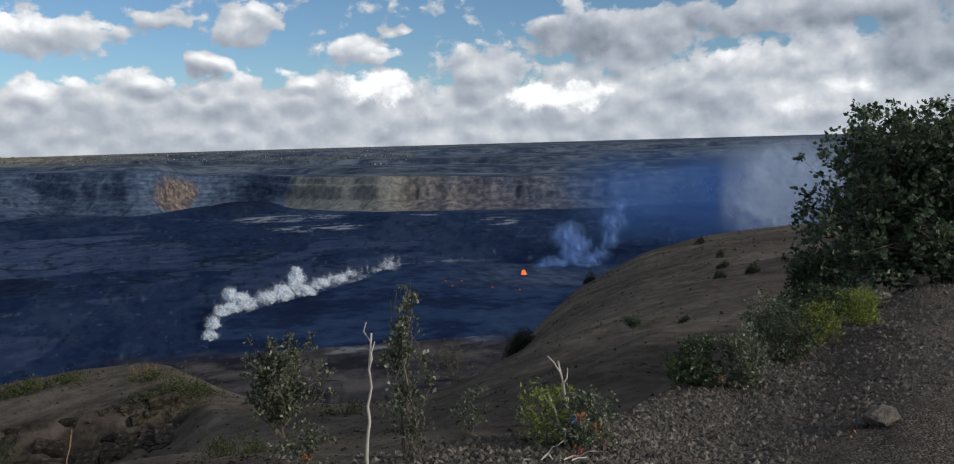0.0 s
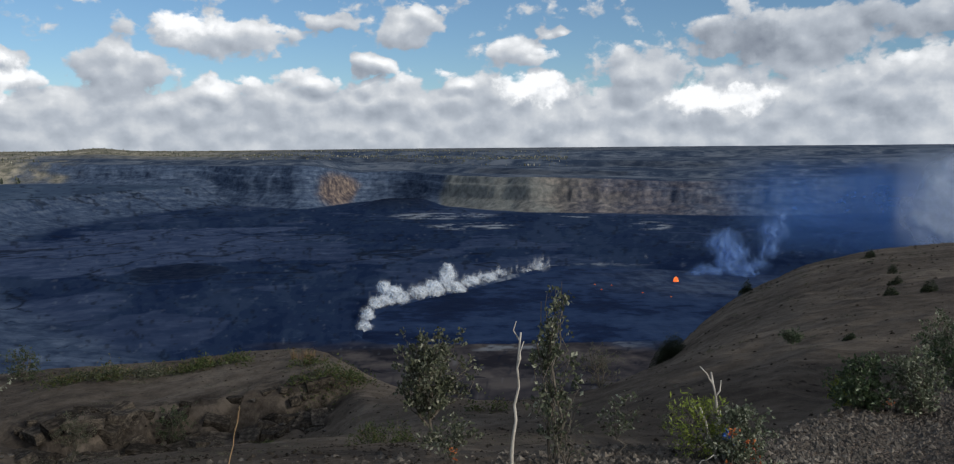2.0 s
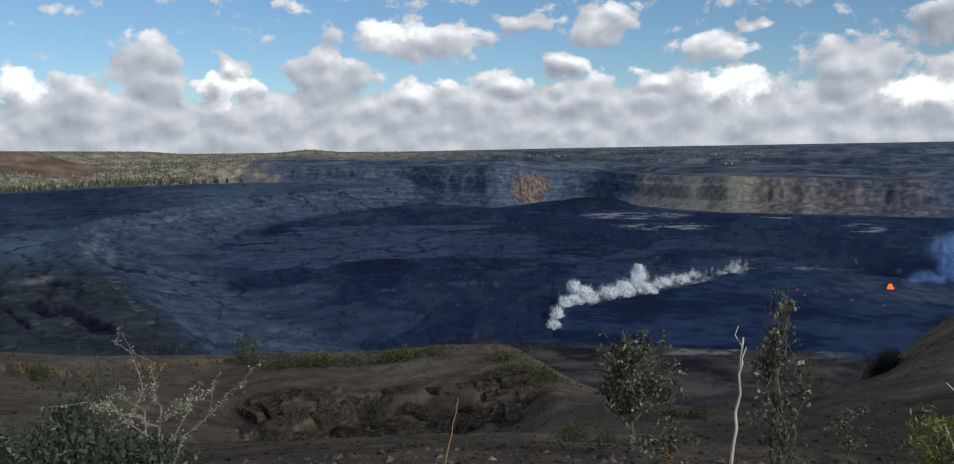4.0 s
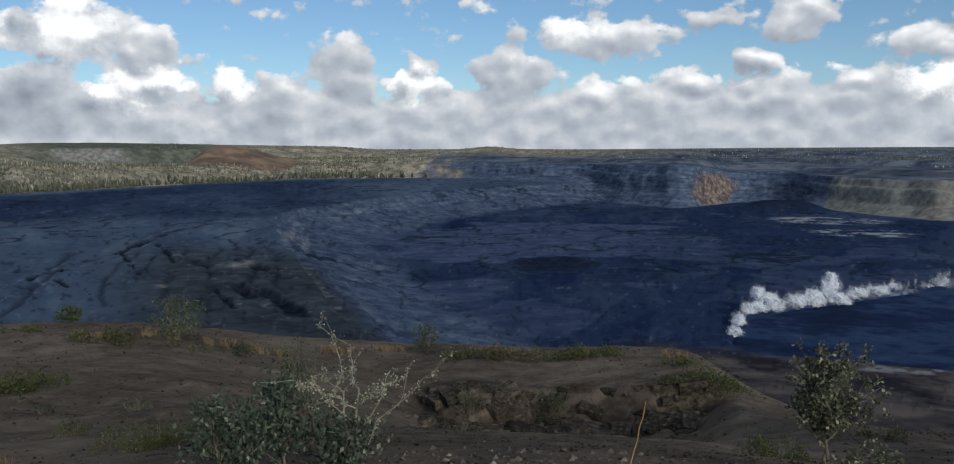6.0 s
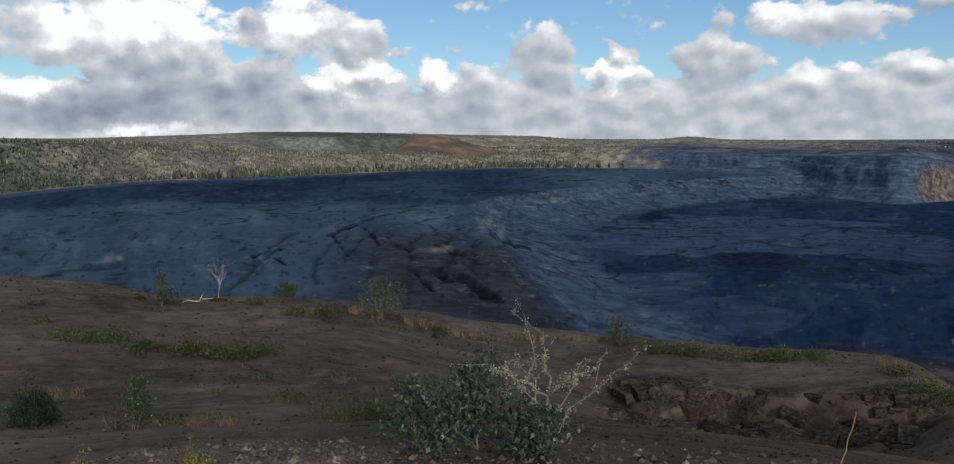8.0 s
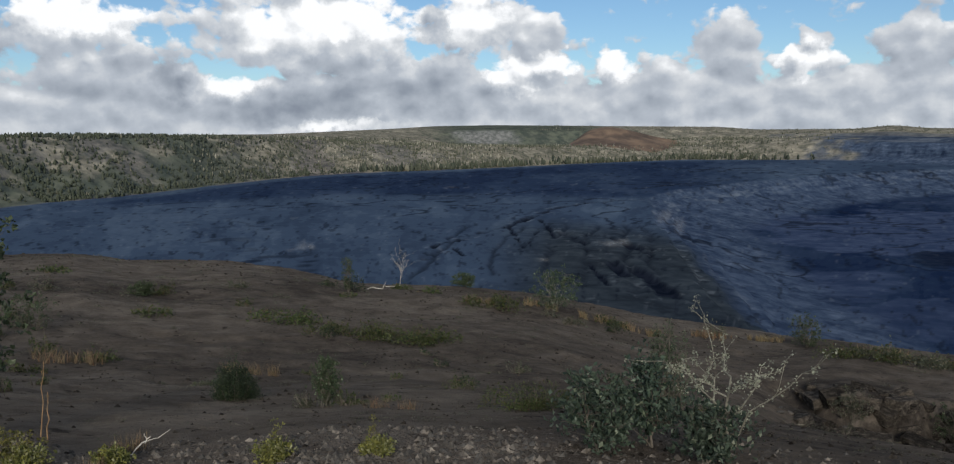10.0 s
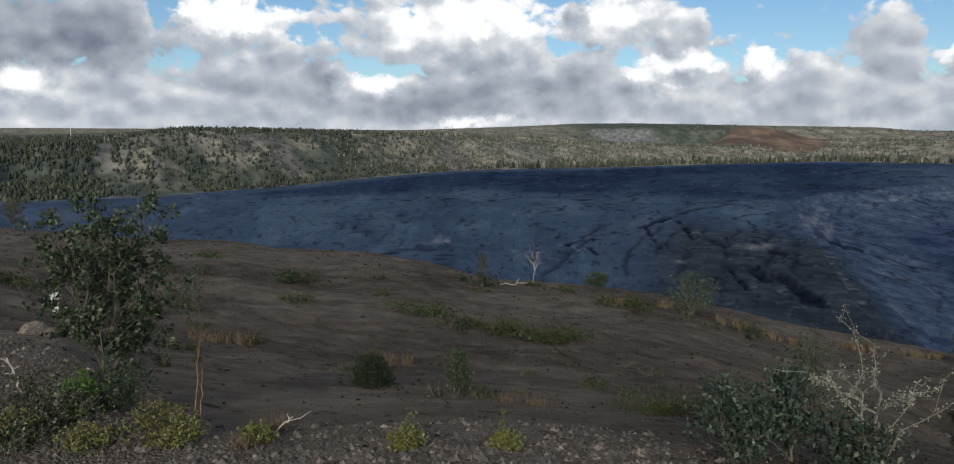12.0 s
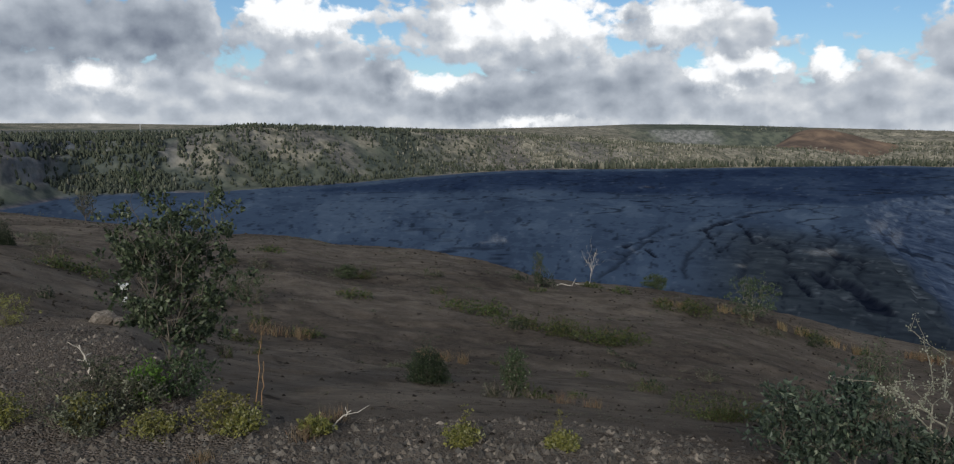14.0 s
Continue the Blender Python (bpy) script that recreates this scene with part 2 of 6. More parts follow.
def make_caldera_rock():
    """Basalt of the caldera: young black flows, older grey benches, bedded cliffs, talus, scrub on the far plateau;
    blue haze is mixed into the rock colours.
    """
    m, t, p = material("caldera_rock", 1.0, spec=0.0)
    at = spot(t)
    big, mid, fine = grain(t, at, 0.006, 6, 0.6), grain(t, at, 0.025, 3, 0.6), grain(t, at, 0.06, 3, 0.6)
    # flow lobes with clear margins
    flows = mask(t, "flows")
    # flow and bench tones carry the blue of the haze above them
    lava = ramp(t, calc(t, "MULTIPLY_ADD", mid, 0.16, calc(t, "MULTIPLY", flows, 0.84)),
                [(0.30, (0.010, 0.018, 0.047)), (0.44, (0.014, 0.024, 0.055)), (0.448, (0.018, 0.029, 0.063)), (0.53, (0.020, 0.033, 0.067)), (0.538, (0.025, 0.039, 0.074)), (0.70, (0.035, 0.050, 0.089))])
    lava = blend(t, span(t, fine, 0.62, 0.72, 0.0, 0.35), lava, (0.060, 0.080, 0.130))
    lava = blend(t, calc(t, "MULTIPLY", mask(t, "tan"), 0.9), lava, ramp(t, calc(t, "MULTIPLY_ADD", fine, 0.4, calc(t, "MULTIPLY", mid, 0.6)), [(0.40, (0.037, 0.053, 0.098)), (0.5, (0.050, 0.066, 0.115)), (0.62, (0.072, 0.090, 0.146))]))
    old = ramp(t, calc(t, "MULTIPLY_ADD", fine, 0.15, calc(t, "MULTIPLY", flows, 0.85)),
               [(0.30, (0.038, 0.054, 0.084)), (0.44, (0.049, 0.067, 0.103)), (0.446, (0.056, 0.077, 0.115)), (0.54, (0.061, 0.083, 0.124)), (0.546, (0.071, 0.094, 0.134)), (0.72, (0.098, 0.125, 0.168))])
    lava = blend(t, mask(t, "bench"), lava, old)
    slump = ramp(t, calc(t, "MULTIPLY_ADD", fine, 0.45, calc(t, "MULTIPLY", mid, 0.55)), [(0.40, (0.024, 0.029, 0.036)), (0.5, (0.036, 0.043, 0.052)), (0.62, (0.054, 0.062, 0.070))])
    lava = blend(t, mask(t, "slump"), lava, slump)
    # walls: beds of rock above, talus with rills below
    beds = grain(t, at, 1.0, 4, 0.65, (0.016, 0.016, 0.13))
    rough = grain(t, at, 0.05, 4, 0.65)
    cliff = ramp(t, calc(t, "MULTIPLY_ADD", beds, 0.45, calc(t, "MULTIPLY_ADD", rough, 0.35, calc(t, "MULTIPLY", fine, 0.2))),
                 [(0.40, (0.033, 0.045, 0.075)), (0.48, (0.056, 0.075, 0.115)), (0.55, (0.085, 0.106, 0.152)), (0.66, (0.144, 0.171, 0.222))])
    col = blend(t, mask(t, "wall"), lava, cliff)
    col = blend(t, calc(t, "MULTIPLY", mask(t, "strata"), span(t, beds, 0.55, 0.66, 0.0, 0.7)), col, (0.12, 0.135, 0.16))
    # more of the air's blue, multiplied into the rock colour
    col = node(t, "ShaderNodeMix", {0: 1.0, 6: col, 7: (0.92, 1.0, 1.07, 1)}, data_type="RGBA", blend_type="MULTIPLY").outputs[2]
    col = blend(t, mask(t, "brown"), col, ramp(t, calc(t, "MULTIPLY_ADD", fine, 0.3, calc(t, "MULTIPLY", mid, 0.7)), [(0.40, (0.020, 0.020, 0.026)), (0.5, (0.044, 0.041, 0.046)), (0.60, (0.085, 0.076, 0.074))]))
    scree = calc(t, "MULTIPLY_ADD", rough, 0.6, calc(t, "MULTIPLY", fine, 0.4))
    col = blend(t, mask(t, "pale"), col, ramp(t, scree, [(0.40, (0.121, 0.124, 0.121)), (0.5, (0.172, 0.178, 0.167)), (0.62, (0.241, 0.247, 0.230))]))
    col = blend(t, mask(t, "ochre"), col, ramp(t, scree, [(0.40, (0.055, 0.046, 0.052)), (0.5, (0.125, 0.098, 0.088)), (0.62, (0.26, 0.20, 0.155))]))
    # plateau ash, its tones blued for the hazy distance
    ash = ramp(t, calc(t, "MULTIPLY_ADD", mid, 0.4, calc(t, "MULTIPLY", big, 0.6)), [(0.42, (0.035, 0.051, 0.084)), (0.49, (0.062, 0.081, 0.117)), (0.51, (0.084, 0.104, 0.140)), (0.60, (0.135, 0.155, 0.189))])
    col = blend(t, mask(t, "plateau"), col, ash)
    scrub = ramp(t, calc(t, "MULTIPLY_ADD", fine, 0.3, calc(t, "MULTIPLY", grain(t, at, 0.02, 8, 0.68), 0.7)), [(0.40, (0.10, 0.102, 0.082)), (0.49, (0.195, 0.182, 0.145)), (0.62, (0.36, 0.325, 0.255))])
    col = blend(t, mask(t, "forest"), col, scrub)
    # green valley, and the cloud-shaded wall painted in dark green
    col = blend(t, mask(t, "green"), col, ramp(t, mid, [(0.38, (0.045, 0.060, 0.055)), (0.62, (0.115, 0.130, 0.10))]))
    col = blend(t, mask(t, "grey"), col, ramp(t, scree, [(0.42, (0.12, 0.125, 0.12)), (0.60, (0.25, 0.25, 0.24))]))
    col = blend(t, mask(t, "white"), col, (0.34, 0.375, 0.42))
    # shade inside the cracks painted near-black; black lava shares the mask
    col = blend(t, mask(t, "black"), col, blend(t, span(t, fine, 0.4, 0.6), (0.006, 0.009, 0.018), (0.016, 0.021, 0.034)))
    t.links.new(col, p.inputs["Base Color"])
    relief(t, p, calc(t, "MULTIPLY_ADD", rough, 1.2, calc(t, "MULTIPLY", mid, 0.4)), calc(t, "MULTIPLY_ADD", mask(t, "wall"), 0.28, 0.08), 3.0)
    return m


def make_ash_soil():
    """Bare volcanic ash and cinders, brown, with crusts and damp streaks."""
    m, t, p = material("ash_soil", 1.0, spec=0.04)
    at = spot(t)
    big, mid, fine = grain(t, at, 0.12, 6, 0.62), grain(t, at, 1.1, 8, 0.70), grain(t, at, 8.0, 6, 0.76)
    clods = grain(t, at, 3.2, 5, 0.6)
    col = ramp(t, calc(t, "MULTIPLY_ADD", big, 0.5, calc(t, "MULTIPLY", mid, 0.5)),
               [(0.38, (0.046, 0.038, 0.032)), (0.49, (0.092, 0.076, 0.062)), (0.62, (0.165, 0.138, 0.112))])
    band = grain(t, at, 0.35, 6, 0.7, (1.0, 1.0, 6.0))
    col = blend(t, span(t, band, 0.58, 0.68, 0.0, 0.4), col, (0.034, 0.027, 0.022))
    col = blend(t, span(t, band, 0.42, 0.34, 0.0, 0.3), col, (0.13, 0.108, 0.085))
    col = blend(t, span(t, fine, 0.55, 0.75, 0.0, 0.6), col, (0.17, 0.145, 0.12))
    col = blend(t, span(t, fine, 0.45, 0.25, 0.0, 0.6), col, (0.03, 0.024, 0.02))
    col = blend(t, span(t, clods, 0.62, 0.68, 0.0, 0.8), col, (0.022, 0.018, 0.015))
    # cinder bank close by
    chips = node(t, "ShaderNodeTexVoronoi", {"Vector": at, "Scale": 55.0, "Randomness": 1.0})
    tone = node(t, "ShaderNodeSeparateColor", (chips.outputs["Color"],)).outputs[0]
    gravel = ramp(t, tone, [(0.0, (0.087, 0.072, 0.062)), (0.6, (0.160, 0.133, 0.115)), (1.0, (0.319, 0.275, 0.246))])
    col = blend(t, calc(t, "MULTIPLY", mask(t, "gravel"), 0.6), col, gravel)
    col = blend(t, mask(t, "rock"), col, ramp(t, mid, [(0.40, (0.024, 0.020, 0.017)), (0.5, (0.058, 0.049, 0.041)), (0.60, (0.12, 0.10, 0.082))]))
    t.links.new(col, p.inputs["Base Color"])
    relief(t, p, calc(t, "MULTIPLY_ADD", fine, 0.5, calc(t, "ADD", mid, calc(t, "MULTIPLY", calc(t, "MULTIPLY", chips.outputs["Distance"], -0.6), mask(t, "gravel")))), 0.9, 0.10)
    return m


def make_lake_crust():
    m, t, p = material("lake_crust", 0.9, spec=0.03)
    at = spot(t)
    big, mid = grain(t, at, 0.010, 6, 0.62), grain(t, at, 0.05, 4, 0.62)
    # crust tones with the pit's blue haze mixed into them
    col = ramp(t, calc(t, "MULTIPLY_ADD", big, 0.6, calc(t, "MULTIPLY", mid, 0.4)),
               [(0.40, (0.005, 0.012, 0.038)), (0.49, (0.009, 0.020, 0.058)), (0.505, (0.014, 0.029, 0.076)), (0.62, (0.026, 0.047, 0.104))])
    far = node(t, "ShaderNodeVectorMath", (at, (395.0, 1060.0, 0.0)), operation="DISTANCE").outputs[1]
    near = calc(t, "MULTIPLY", span(t, calc(t, "MULTIPLY_ADD", big, 160.0, far), 330.0, 250.0), span(t, mid, 0.3, 0.6, 0.3, 1.0))
    col = blend(t, calc(t, "MULTIPLY", near, 0.8), col, blend(t, span(t, grain(t, at, 1.0, 6, 0.65, (0.05, 0.015, 0.05)), 0.42, 0.60), (0.026, 0.044, 0.092), (0.070, 0.096, 0.155)))
    t.links.new(col, p.inputs["Base Color"])
    relief(t, p, mid, 0.6, 2.5)
    return m


CALDERA_ROCK, ASH_SOIL, LAKE_CRUST = make_caldera_rock(), make_ash_soil(), make_lake_crust()

# ---- shape of the land ----
LATTICE = np.random.default_rng(5).random((256, 256))


def wild(x, y, octaves=4, gain=0.5):
    """Fractal noise, about -1 to 1, at places x, y (arrays)."""
    total, amp, norm = 0.0, 1.0, 0.0
    for k in range(octaves):
        u, v = x * 2 ** k + 17.3 * k, y * 2 ** k + 9.1 * k
        i, j = np.floor(u).astype(int), np.floor(v).astype(int)
        a, b = u - i, v - j
        a, b = a * a * (3 - 2 * a), b * b * (3 - 2 * b)
        i0, i1, j0, j1 = i % 256, (i + 1) % 256, j % 256, (j + 1) % 256
        low = LATTICE[i0, j0] * (1 - a) + LATTICE[i1, j0] * a
        high = LATTICE[i0, j1] * (1 - a) + LATTICE[i1, j1] * a
        total, norm, amp = total + amp * (low * (1 - b) + high * b), norm + amp, amp * gain
    return 2 * total / norm - 1


def ease(v, lo, hi):
    s = np.clip((v - lo) / (hi - lo), 0, 1)
    return s * s * (3 - 2 * s)


def table(*pairs):
    """A smooth-ish function of the heading in degrees, from pairs of heading and value."""
    a, v = np.array(pairs).T
    return lambda az: (np.interp(az - 0.7, a, v) + np.interp(az, a, v) * 2 + np.interp(az + 0.7, a, v)) / 4


# the rim on which the camera stands: headings in degrees to the left, heights as angles under the eye
edge_angle = table((-180, 4), (-60, 4.5), (-45, 4.9), (-35.2, 5.8), (-31.2, 6.4), (-27.3, 7.5), (-23.2, 9.7), (-20.4, 12.1), (-19.3, 13.6), (-17.4, 14.8),
                   (-15, 15.9), (-12, 16.6), (-9, 17.0), (-5, 16.75), (-1.3, 16.25), (1.2, 15.3), (3.3, 14.1), (5.5, 13.3), (9.8, 13.2), (14, 13.45), (24, 13.07),
                   (32, 12.3), (40, 10.9), (46, 10.3), (52.3, 10.0), (56.4, 8.85), (60.6, 8.05), (66.3, 7.7), (69.9, 7.04), (75.3, 6.71),
                   (82.4, 5.72), (86.6, 5.05), (95, 4.5), (180, 3))
edge_far = table((-180, 150), (-60, 125), (-35, 112), (-27, 96), (-23, 80), (-20.2, 62), (-19, 48), (-16, 36), (-10, 27), (-3, 25), (0.8, 29),
                 (5.5, 36), (14, 40), (24, 42), (40, 46), (52, 50), (60, 60), (70, 70), (86, 85), (180, 150))
bank_far = table((-180, 16), (-60, 16), (-45.6, 13), (-40, 11), (-35, 8), (-27, 5.3), (-12, 4.5), (70, 4.6), (76, 5.5), (80, 7.5), (87, 10), (180, 12))
bank_drop = table((-180, 1.9), (-45.6, 1.9), (-40, 2.12), (-35, 2.08), (-27, 1.76), (-12, 1.65), (70, 1.66), (80, 1.76), (87, 1.95), (180, 1.9))
mid_far = table((-180, 25), (-45, 24), (-25, 20), (-12, 13), (-3, 15), (5, 20), (25, 20), (35, 17), (75, 16), (87, 15), (180, 20))
mid_angle = table((-180, 6), (-45, 8.0), (-35, 11), (-27, 13.6), (-20, 16), (-12, 18.8), (-3, 19.2), (5, 18.9), (20, 18.7), (28, 18.2), (35, 17.5), (45, 16.6),
                  (60, 15.6), (75, 13.3), (87, 9.9), (180, 6))

# the caldera: floor 115 m down, the crater in it 170 m down
FLOOR, PIT = 115.0, 170.0
wall_foot = table((-180, 1500), (-60, 2430), (-33.5, 2355), (-25, 2150), (-18.8, 2150), (-9.4, 2230), (-3.8, 2480), (-1, 2700), (2, 2780), (5.6, 2480), (9, 2620),
                  (12, 2900), (22, 3395), (30, 3466), (41, 2876), (44.4, 2710), (55, 2466), (60.6, 2103), (67, 1750), (73.7, 1628), (80, 1537),
                  (83.3, 1484), (86.6, 1330), (100, 1094), (180, 900))
wall_wide = table((-180, 150), (0, 130), (20, 150), (27, 330), (60, 420), (72, 330), (78, 190), (180, 190))
wall_angle = table((-180, -1.6), (-60, -1.6), (-34.6, -1.8), (-25, -2.21), (-19.7, -2.29), (-3.5, -1.79), (-0.8, -1.5), (2.6, -1.57), (4.75, -1.1), (13.1, -0.96),
                   (22.6, -0.67), (30, -1.0), (41, -0.95), (48, -0.8), (55, -0.35), (63, -0.05), (72, 0.1), (77, -0.75), (86, -0.9), (180, -0.9))
skyline = table((-180, 0), (0, 0), (13, -0.05), (16.3, 0.0), (18.1, 0.22), (20, 0.0), (26, 0.02), (28, 0.22), (37, 0.4), (43, 0.52), (46.8, 0.5), (50, 0.34),
                (57.7, 0.08), (63, 0.1), (72.5, 0.17), (81.5, 0.21), (86, 0.15), (180, 0.1))
END = 4950.0


def ring(*pairs):
    """Corners as x, y from pairs of heading and distance, rounded off."""
    p = np.array([(-r * math.sin(radians(a)), r * math.cos(radians(a))) for a, r in pairs])
    for _ in range(2):
        q = np.roll(p, -1, 0)
        p = np.stack([0.75 * p + 0.25 * q, 0.25 * p + 0.75 * q], 1).reshape(-1, 2)
    return p


PIT_RIM = ring((11.6, 2900), (18.1, 2582), (24.25, 2165), (28.8, 1808), (32.2, 1600), (32.0, 1207), (30.8, 924), (28.8, 682), (26.6, 559),
               (19.7, 496), (10, 470), (0, 440), (-15, 420), (-40, 400), (-75, 400), (-75, 4300), (-30, 4300), (6, 4300))
LAKE_SHORE = ring((2.1, 740), (1.8, 829), (1.2, 885), (-1.5, 956), (-4.7, 1016), (-7.1, 1084), (-10, 1170), (-12.5, 1223), (-16.7, 1228),
                  (-20.8, 1205), (-26, 1200), (-33, 1150), (-33, 850), (-25, 790), (-19.5, 762), (-12.3, 738), (-5.3, 730))


def trace(*pairs):
    """An open line as x, y from pairs of heading and distance."""
    return [(-r * math.sin(radians(a)), r * math.cos(radians(a))) for a, r in pairs]


# faults with broken blocks, the slipped gashes by the pit and the cracks between them: line, half width, depth
FAULTS = [
    (trace((47.6, 772), (47.2, 830), (47.0, 875), (45.2, 930), (43.6, 1001), (42.3, 1030), (40.5, 1180), (39.0, 1299), (36.1, 1435), (32.4, 1501)), 7.0, 11.0),
    (trace((38.2, 1003), (37.2, 931), (36.2, 850), (34.9, 790), (34.0, 700), (33.2, 644)), 10.0, 14.0),
    (trace((33.6, 760), (32.8, 718), (31.6, 658), (30.9, 600), (30.5, 564)), 10.0, 11.0),
    (trace((38.0, 1010), (35.2, 975), (33.6, 910), (32.6, 850)), 7.0, 12.0),
    (trace((29.5, 633), (28.4, 585), (27.4, 547)), 8.0, 14.0),
]
CRACKS = [
    (trace((42.1, 1075), (41.5, 960), (41.1, 884), (40.6, 820)), 3.0, 6.0), (trace((39.9, 1150), (39.3, 1050), (38.9, 960)), 3.0, 6.0), (trace((45.2, 930), (45.8, 860), (45.0, 800)), 2.6, 5.0),
    (trace((46.4, 1560), (41.0, 1640), (37.0, 1690), (33.3, 1747), (29.5, 1960), (26.7, 2155)), 6.0, 8.0), (trace((36.8, 800), (36.0, 720), (35.2, 660)), 3.0, 6.0), (trace((40.0, 1010), (40.6, 900), (39.6, 760)), 2.4, 5.0),
]


def inside(p, x, y, closed=True):
    """Distance from the line p, counted positive inside it when closed."""
    best, odd = np.full(x.shape, 1e9), np.zeros(x.shape, bool)
    p = np.asarray(p)
    for k in range(len(p) if closed else len(p) - 1):
        (ax, ay), (bx, by) = p[k], p[(k + 1) % len(p)]
        dx, dy = bx - ax, by - ay
        s = np.clip(((x - ax) * dx + (y - ay) * dy) / (dx * dx + dy * dy + 1e-9), 0, 1)
        best = np.minimum(best, np.hypot(x - ax - s * dx, y - ay - s * dy))
        if closed and abs(dy) > 1e-9:
            odd ^= ((ay > y) != (by > y)) & (x < dx * (y - ay) / dy + ax)
    return np.where(odd, best, -best) if closed else best


def rim_depth(az, r, rough=True):
    """How far the near ground lies under the eye, the drop past its edge included."""
    e, far = np.tan(np.radians(edge_angle(az))), edge_far(az)
    if rough:
        x, y = -r * np.sin(np.radians(az)), r * np.cos(np.radians(az))
        far = far * (1 + 0.05 * wild(az * 0.25, az * 0, 3))
    rb, hb, rm = bank_far(az), bank_drop(az), mid_far(az)
    hm = rm * np.tan(np.radians(mid_angle(az)))
    h = 0
    for k in (0.86, 0.93, 1.0, 1.07, 1.14):
        q = r * k
        near = 1.65 + (hb - 1.65) * q / rb
        mid = hb + (hm - hb) * (q - rb) / (rm - rb)
        out = hm + (far * e - hm) * (q - rm) / (far - rm)
        h = h + np.where(q < rb, near, np.where(q < rm, mid, out)) / 5
    # the rocky ledge: a step up on the way out
    ledge = ease(az, 1, 5) * ease(az, 27, 20)
    lip = 25.6 + (2.2 * wild(az * 0.16, az * 0 + 3, 3) if rough else 0)
    h = h + ledge * 0.75 * (ease(r, 16.5, 21) * ease(r, lip + 0.9, lip - 0.15) - 0.35 * ease(r, lip - 0.2, lip + 1) * ease(r, 37, 30))
    # hollow behind the cinder bank
    h = h + 0.45 * ease(az, -12, -22) * ease(r, rb, rb * 1.5) * ease(r, rb * 3.2, rb * 1.9)
    if rough:
        h = h + 0.46 * ease(r, 6, 20) * ease(r, far * 1.02, far * 0.75) * wild(x * 0.11, y * 0.11, 3)
        h = h + 0.22 * ease(r, 4, 11) * np.abs(wild(x * 0.42 + 5, y * 0.42, 4, 0.55)) - 0.06 * ease(r, 4, 11)
        h = h + 0.022 * wild(x * 3.1, y * 3.1, 4, 0.6)
        h = h + ledge * 0.55 * ease(np.abs(r - lip + 1), 4.0, 0.5) * (np.abs(wild(x * 0.9, y * 0.9, 4, 0.6)) - 0.15)
    fall = np.maximum(r - far, 0)
    h = h + 0.06 * np.minimum(fall, 12) ** 1.7 * (fall < 12) + (fall >= 12) * (0.06 * 12 ** 1.7 + 0.95 * (fall - 12))
    return h


